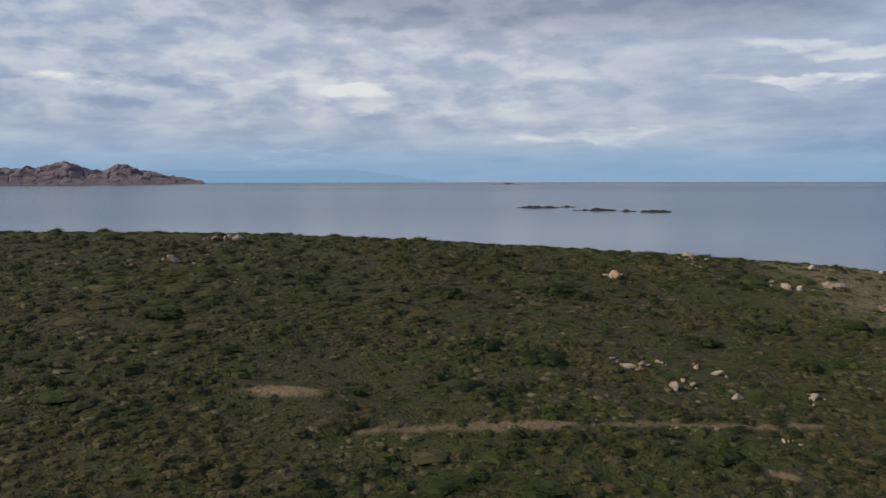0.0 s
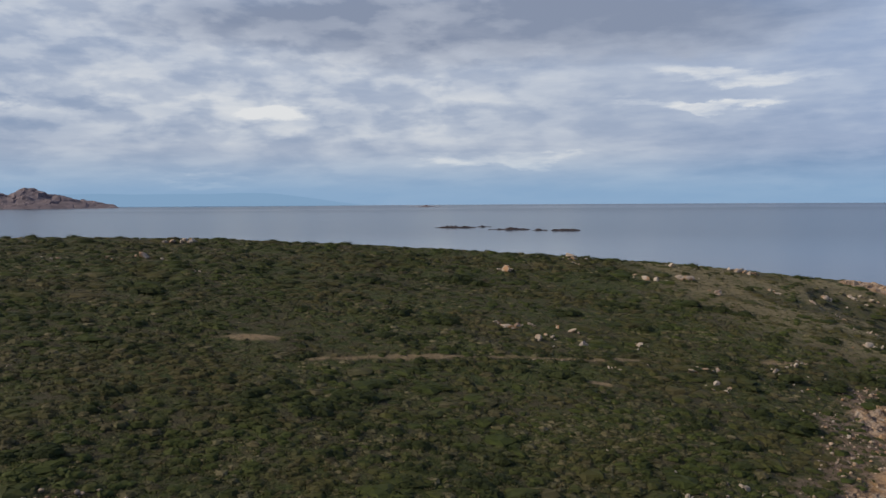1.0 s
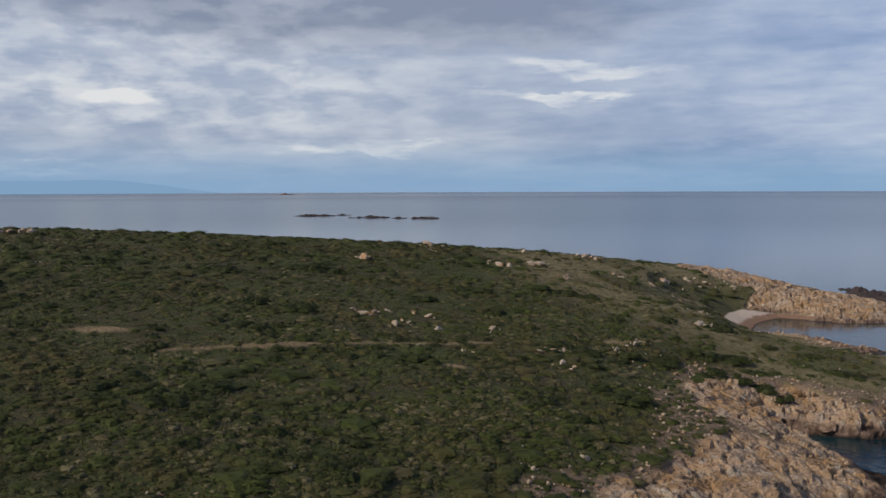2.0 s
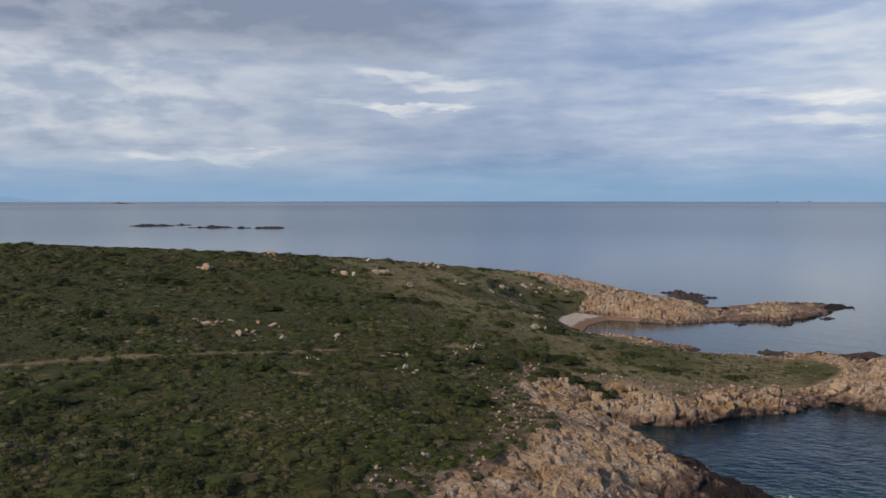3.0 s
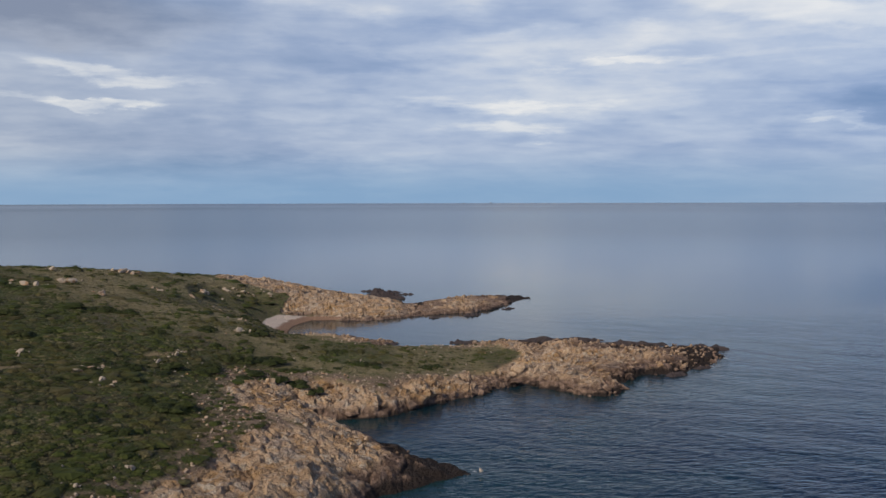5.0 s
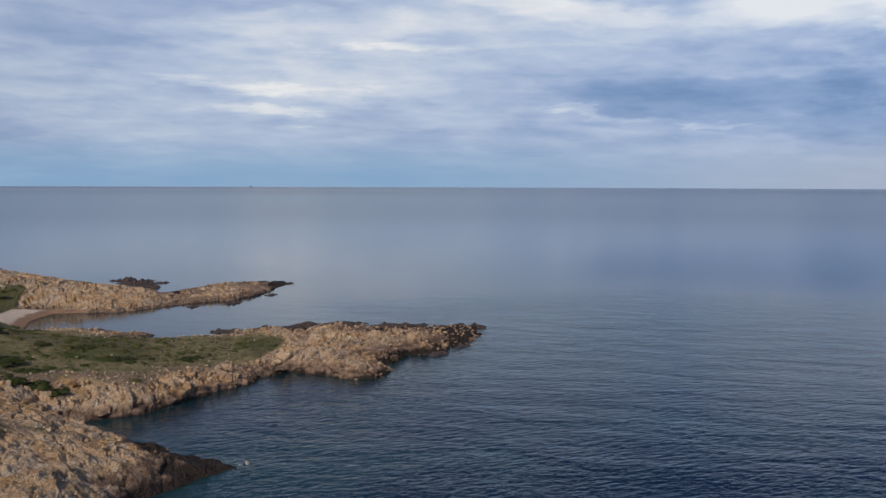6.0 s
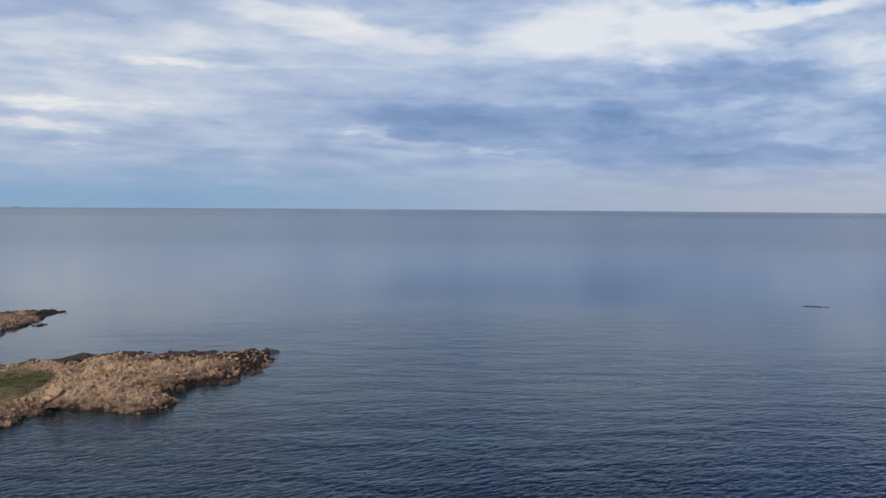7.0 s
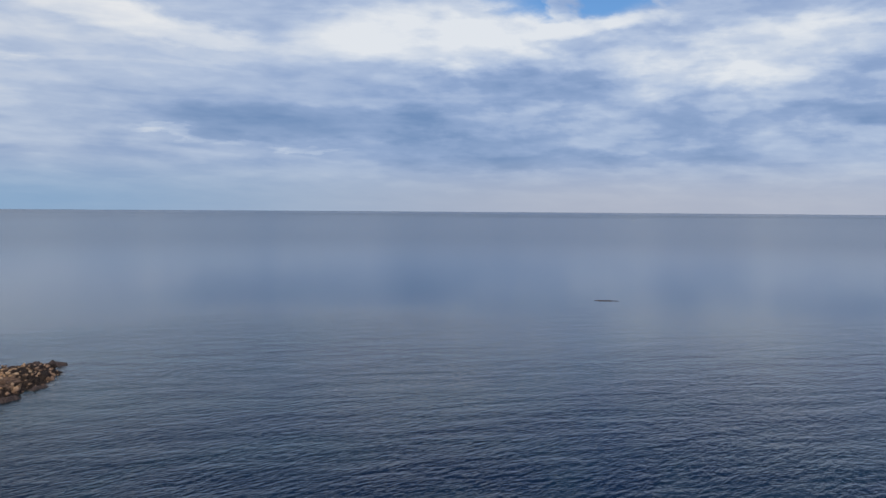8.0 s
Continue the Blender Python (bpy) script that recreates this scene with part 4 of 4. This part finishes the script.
def rock_thing(name, me, x, y, size, label, group, sink=0.25, stretch=(1, 1, 0.75)):
    ob = new(name, me)
    zz = ground_at(x, y)
    ob.location = (x, y, zz + size * stretch[2] * (0.5 - sink))
    ob.rotation_euler = (random.uniform(-0.4, 0.4), random.uniform(-0.4, 0.4), random.uniform(0, 6.28))
    ob.scale = [size * s for s in stretch]
    return tagged(ob, label, "rock", group)


HILL_ROCKS = [
    (-53.7, 92.1, 2.00), (-38.4, 65.8, 1.13), (-38.1, 67.4, 0.94), (-37.7, 68.8, 0.74), (-34.9, 65.1, 1.10), (-32.8, 63.6, 0.48),
    (-30.1, 60.0, 0.55), (-30.7, 58.6, 0.36), (-31.6, 58.2, 0.31), (-34.3, 70.2, 0.95), (-31.5, 66.7, 0.90), (-27.3, 62.1, 0.46),
    (-26.8, 63.4, 0.37), (-28.6, 72.0, 0.73), (-25.6, 65.7, 0.38), (-22.8, 67.7, 1.07), (-22.2, 69.0, 0.88), (-20.1, 65.3, 1.12),
    (-19.2, 64.2, 0.64), (-21.5, 70.3, 0.80), (-18.3, 75.5, 0.84), (-17.5, 79.3, 0.99), (-17.0, 81.0, 0.78), (-20.3, 45.5, 0.41),
    (-15.2, 43.8, 0.45), (-13.8, 44.7, 0.33),
]
TRACK_ROCKS = [
    (-14.2, 47.1, 0.34), (-13.2, 47.4, 0.69), (-55.1, 113.3, 1.85), (-52.7, 109.1, 0.81), (-42.1, 108.6, 1.72), (-37.2, 134.2, 3.17),
    (-35.2, 135.5, 2.25), (-28.4, 121.3, 1.67), (-24.6, 132.8, 2.35), (-22.6, 140.7, 2.10), (-20.0, 142.8, 2.13), (-38.8, 115.4, 1.96),
    (-32.7, 108.0, 1.36), (-24.6, 123.6, 1.52), (-20.9, 124.5, 1.36), (-44.4, 124.2, 2.12), (-15.9, 145.5, 1.96), (-15.2, 105.9, 0.85),
    (-14.0, 95.6, 1.17), (-66.2, 55.3, 0.58), (-74.7, 52.1, 0.73), (-76.2, 47.6, 0.72), (-78.0, 47.0, 0.37), (-83.3, 66.2, 1.56),
    (-82.1, 68.0, 1.42), (-74.5, 55.8, 1.24), (-49.1, 28.0, 0.23), (-28.5, 71.2, 0.62), (-26.5, 27.8, 0.49), (-25.4, 29.4, 0.27),
]
for k, (x, y, size) in enumerate(HILL_ROCKS + TRACK_ROCKS):
    size = size * (0.7 if y > 120 else 1.1)
    wide = "broad " if size > 0.85 else ""
    rock_thing("pale_rock", PALE[k % len(PALE)], x, y, size * 0.66, wide + "pale bleached granite rock lying in the scrub", "pale rocks in the scrub", 0.30, (1.5, random.uniform(0.8, 1.1), random.uniform(0.5, 0.85)))
    strike = random.uniform(0, 3.14)
    for piece in range(min(2 + int(size * 2.5), 6)):
        along, across_ = random.gauss(0, 0.75) * size, random.gauss(0, 0.3) * size
        rock_thing("pale_rock", PALE[(k + 3 * piece + 1) % len(PALE)], x + along * math.cos(strike) - across_ * math.sin(strike), y + along * math.sin(strike) + across_ * math.cos(strike),
                   size * random.uniform(0.18, 0.48), "small pale splinter of a shattered granite rock in the scrub", "pale rocks in the scrub", 0.30, (1.2, random.uniform(0.7, 1.1), random.uniform(0.6, 1.0)))


def on_rock(count, low, high, reach_):
    """Random places on the bare rock whose height lies between low and high."""
    x, y = rng.uniform(-16, 47, count), rng.uniform(42, 172, count)
    sd = shore_distance(x, y)
    z = ground_height(x, y)
    ok = (rockiness(x, y, sd) > 0.5) & (sd < reach_) & (sd > -1.2 + 1.8 * (y > 118)) & (beach_near(x - 1, y) > 1.2) & (z > low) & (z < high)
    return x[ok], y[ok]


bx, by = on_rock(12000, -0.3, 5.0, 10)
lean = np.hypot(ground_height(bx + 0.6, by) - ground_height(bx - 0.6, by), ground_height(bx, by + 0.6) - ground_height(bx, by - 0.6))
liking = (0.08 + 0.32 * np.clip(lean, 0, 2)) * (1 - smooth(by, 112, 124)) * (0.03 * (bx < 0) + 0.55 * smooth(by, 72, 78) * (1 - smooth(by, 96, 104)))
chosen = np.nonzero(rng.uniform(0, 1, len(bx)) < liking)[0][:110]
for k in chosen:
    size = random.choice((0.5, 0.6, 0.7, 0.8, 0.9, 1.1, 1.3, 1.6))
    rock_thing("boulder", SHORE_ROCKS[k % len(SHORE_ROCKS)], float(bx[k]), float(by[k]), size,
               ("large " if size > 1.0 else "") + "weathered tan granite boulder on the rocky shore", "shore boulders", 0.52,
               (random.uniform(0.8, 1.3), random.uniform(0.8, 1.3), random.uniform(0.5, 0.85)))
sx, sy = rng.uniform(-18, 16, 900), rng.uniform(42, 108, 900)
sd_ = shore_distance(sx, sy)
stony = (sd_ > 1.5) & (sd_ < 13) & (rockiness(sx, sy, sd_) < 0.6)
for k, (x, y) in enumerate(list(zip(sx[stony], sy[stony]))[:90]):
    rock_thing("stone", PALE[k % len(PALE)], float(x), float(y), random.uniform(0.15, 0.38), "small bleached stone lying in the grass above the shore", "stones above the shore", 0.25)


def heap(name, where, size, mat, label, sink):
    """Many small stones, each a turned and stretched copy of one rough shape, joined into one mesh."""
    bm = bmesh.new()
    bmesh.ops.create_icosphere(bm, subdivisions=1, radius=0.5)
    bmesh.ops.triangulate(bm, faces=bm.faces[:])
    ball = np.array([v.co[:] for v in bm.verts])
    tri = np.array([[v.index for v in f.verts] for f in bm.faces])
    bm.free()
    x, y = where
    count = len(x)
    z = ground_height(x, y)
    a = rng.uniform(0, 2 * np.pi, count)
    shape = ball[None] * (1 + 0.32 * rng.uniform(-1, 1, (count, len(ball), 1))) * rng.uniform(0.6, 1.2, (count, 1, 3)) * np.array([1, 1, 0.75])
    c, s_ = np.cos(a)[:, None], np.sin(a)[:, None]
    verts = np.stack([(shape[..., 0] * c - shape[..., 1] * s_) * size[:, None] + x[:, None], (shape[..., 0] * s_ + shape[..., 1] * c) * size[:, None] + y[:, None],
                      shape[..., 2] * size[:, None] + (z + size * (0.4 - sink))[:, None]], -1)
    faces = (tri[None] + np.arange(count)[:, None, None] * len(ball)).reshape(-1, 3)
    return tagged(new(name, mesh_from(name, verts.reshape(-1, 3), faces, mat)), label, "rock", kind="stuff")


px_, py_ = on_rock(26000, -0.2, 5.0, 12)
sparse = rng.uniform(0, 1, len(px_)) < (0.03 + 0.36 * smooth(py_, 72, 78)) * (1 - smooth(py_, 118, 130))
px_, py_ = px_[sparse], py_[sparse]
heap("rubble", (px_[:900], py_[:900]), rng.uniform(0.18, 0.6, len(px_[:900])), GRANITE, "broken granite rubble heaped along the shore", 0.2)
qx, qy = rng.uniform(-24, 20, 30000), rng.uniform(38, 116, 30000)
qs = shore_distance(qx, qy)
keep_ = (rng.uniform(0, 1, len(qx)) < 0.35 * gravel(qx, qy, qs)) & (rockiness(qx, qy, qs) < 0.7) & (qs > 0.8)
qx, qy = qx[keep_][:2200], qy[keep_][:2200]
heap("gravel", (qx, qy), 0.07 + 0.26 * rng.uniform(0, 1, len(qx)) ** 3, STONES, "loose pale stones strewn on soil above the rocks", 0.15)

# stones on the bare patch of the near slope
fx, fy = rng.normal(0, 2.4, 420), rng.normal(0, 0.75, 420)
heap("gravel", (-33.0 + fx * math.cos(1.05) - fy * math.sin(1.05), 18.6 + fx * math.sin(1.05) + fy * math.cos(1.05)), 0.05 + 0.30 * rng.uniform(0, 1, 420) ** 3, STONES, "loose pale stones on a bare stony patch", 0.15)

# low ledges and skerries awash round the points: place, length, width, height, heading
for x, y, length, width, height, heading, seed in (
        (2.2, 116.6, 6.0, 2.2, 0.55, -0.5, 43), (-3.4, 122.6, 5.0, 1.4, 0.45, -0.1, 45), (14.4, 115.4, 5.0, 2.0, 0.6, -0.1, 43), (26.0, 115.6, 17.0, 2.6, 0.7, 0.0, 44),
        (37.5, 111.8, 9.0, 2.2, 0.6, -0.2, 45), (45.5, 107.6, 7.0, 3.0, 0.8, -0.4, 46), (18.9, 143.0, 3.4, 1.6, 0.6, 0.4, 47), (4.5, 173.0, 7.0, 2.4, 0.9, 0.2, 48),
        (8.6, 177.0, 5.0, 1.6, 0.5, 0.1, 49), (3.6, 179.0, 6.0, 2.4, 1.2, 0.3, 56), (5.6, 170.0, 6.5, 2.2, 1.0, -0.2, 57), (2.0, 184.0, 5.0, 2.0, 1.0, 0.1, 58), (26.5, 151.0, 3.0, 0.9, 0.35, 0.5, 59), (6.8, 181.5, 4.0, 1.0, 0.35, 0.0, 53), (12.1, 140.7, 2.2, 1.0, 0.4, 0.2, 54), (35.5, 91.0, 3.0, 1.5, 0.5, 0.4, 50), (40.0, 94.5, 2.4, 1.2, 0.4, 0.4, 52)):
    rocky_island("skerry", x, y, length, width, height, heading, seed, DARK_ROCK, "low dark skerry awash beside the rocky point",
                 "rock", "skerries along the shore", (40, 16), (1.6, 0.7))
# thin skerry shape added to stand for a faint dark streak on the water
rocky_island("skerry", 162.3, 96.3, 5.5, 0.9, 0.16, -1.03, 55, DARK_ROCK, "thin dark shape standing in for a faint streak on the open sea", "rock", cells=(40, 16), bumps=(1.6, 0.7))
rock_thing("pale_rock", PALE[1], 8.4, 58.6, 0.5, "white-capped rock just breaking the water", "", -2.6, (1.2, 0.8, 0.5))

# ================= far vessels =================


def boat(x, y, size, heading, label):
    """A small motor vessel: hull, cabin and mast."""
    base = tagged(new("boat"), label, "boat")
    base.location, base.rotation_euler, base.scale = (x, y, 0), (0, 0, heading), (size, size, size)
    rings = [(-1.0, 0.26, 0.30), (-0.4, 0.30, 0.28), (0.3, 0.27, 0.32), (0.8, 0.14, 0.40), (1.0, 0.02, 0.46)]
    verts, faces = [], []
    for px, half, deck in rings:
        verts += [(px, -half, deck), (px * 0.92, -half * 0.5, -0.08), (px * 0.92, half * 0.5, -0.08), (px, half, deck)]
    for k in range(len(rings) - 1):
        a, b = k * 4, k * 4 + 4
        faces += [(a, a + 1, b + 1, b), (a + 1, a + 2, b + 2, b + 1), (a + 2, a + 3, b + 3, b + 2), (a + 3, a, b, b + 3)]
    faces.append((0, 3, 2, 1))
    part("hull", mesh_from("hull", verts, faces, HULL_PAINT), base)
    bm = bmesh.new()
    bmesh.ops.create_cube(bm, size=1.0, matrix=Matrix.LocRotScale((-0.25, 0, 0.48), None, (0.7, 0.34, 0.42)))
    bmesh.ops.bevel(bm, geom=bm.edges[:], offset=0.05, segments=1, affect="EDGES")
    me = bpy.data.meshes.new("cabin")
    bm.to_mesh(me)
    bm.free()
    me.materials.append(CABIN_PAINT)
    part("cabin", me, base)
    bm = bmesh.new()
    bmesh.ops.create_cone(bm, segments=6, radius1=0.025, radius2=0.012, depth=0.6, cap_ends=True, matrix=Matrix.Translation((-0.2, 0, 0.98)))
    me = bpy.data.meshes.new("mast")
    bm.to_mesh(me)
    bm.free()
    me.materials.append(CABIN_PAINT)
    part("mast", me, base)
    return base


HULL_PAINT = plain_material("dark_hull_paint", (0.05, 0.06, 0.08), 0.5)
CABIN_PAINT = plain_material("weathered_white_paint", (0.55, 0.56, 0.58), 0.5)
boat(1302, 720, 2.0, -0.6, "small dark motor boat far out at sea")
boat(700, 4540, 8, 0.1, "grey freighter low on the horizon")
boat(560, 4620, 5, 0.1, "small ship low on the horizon")
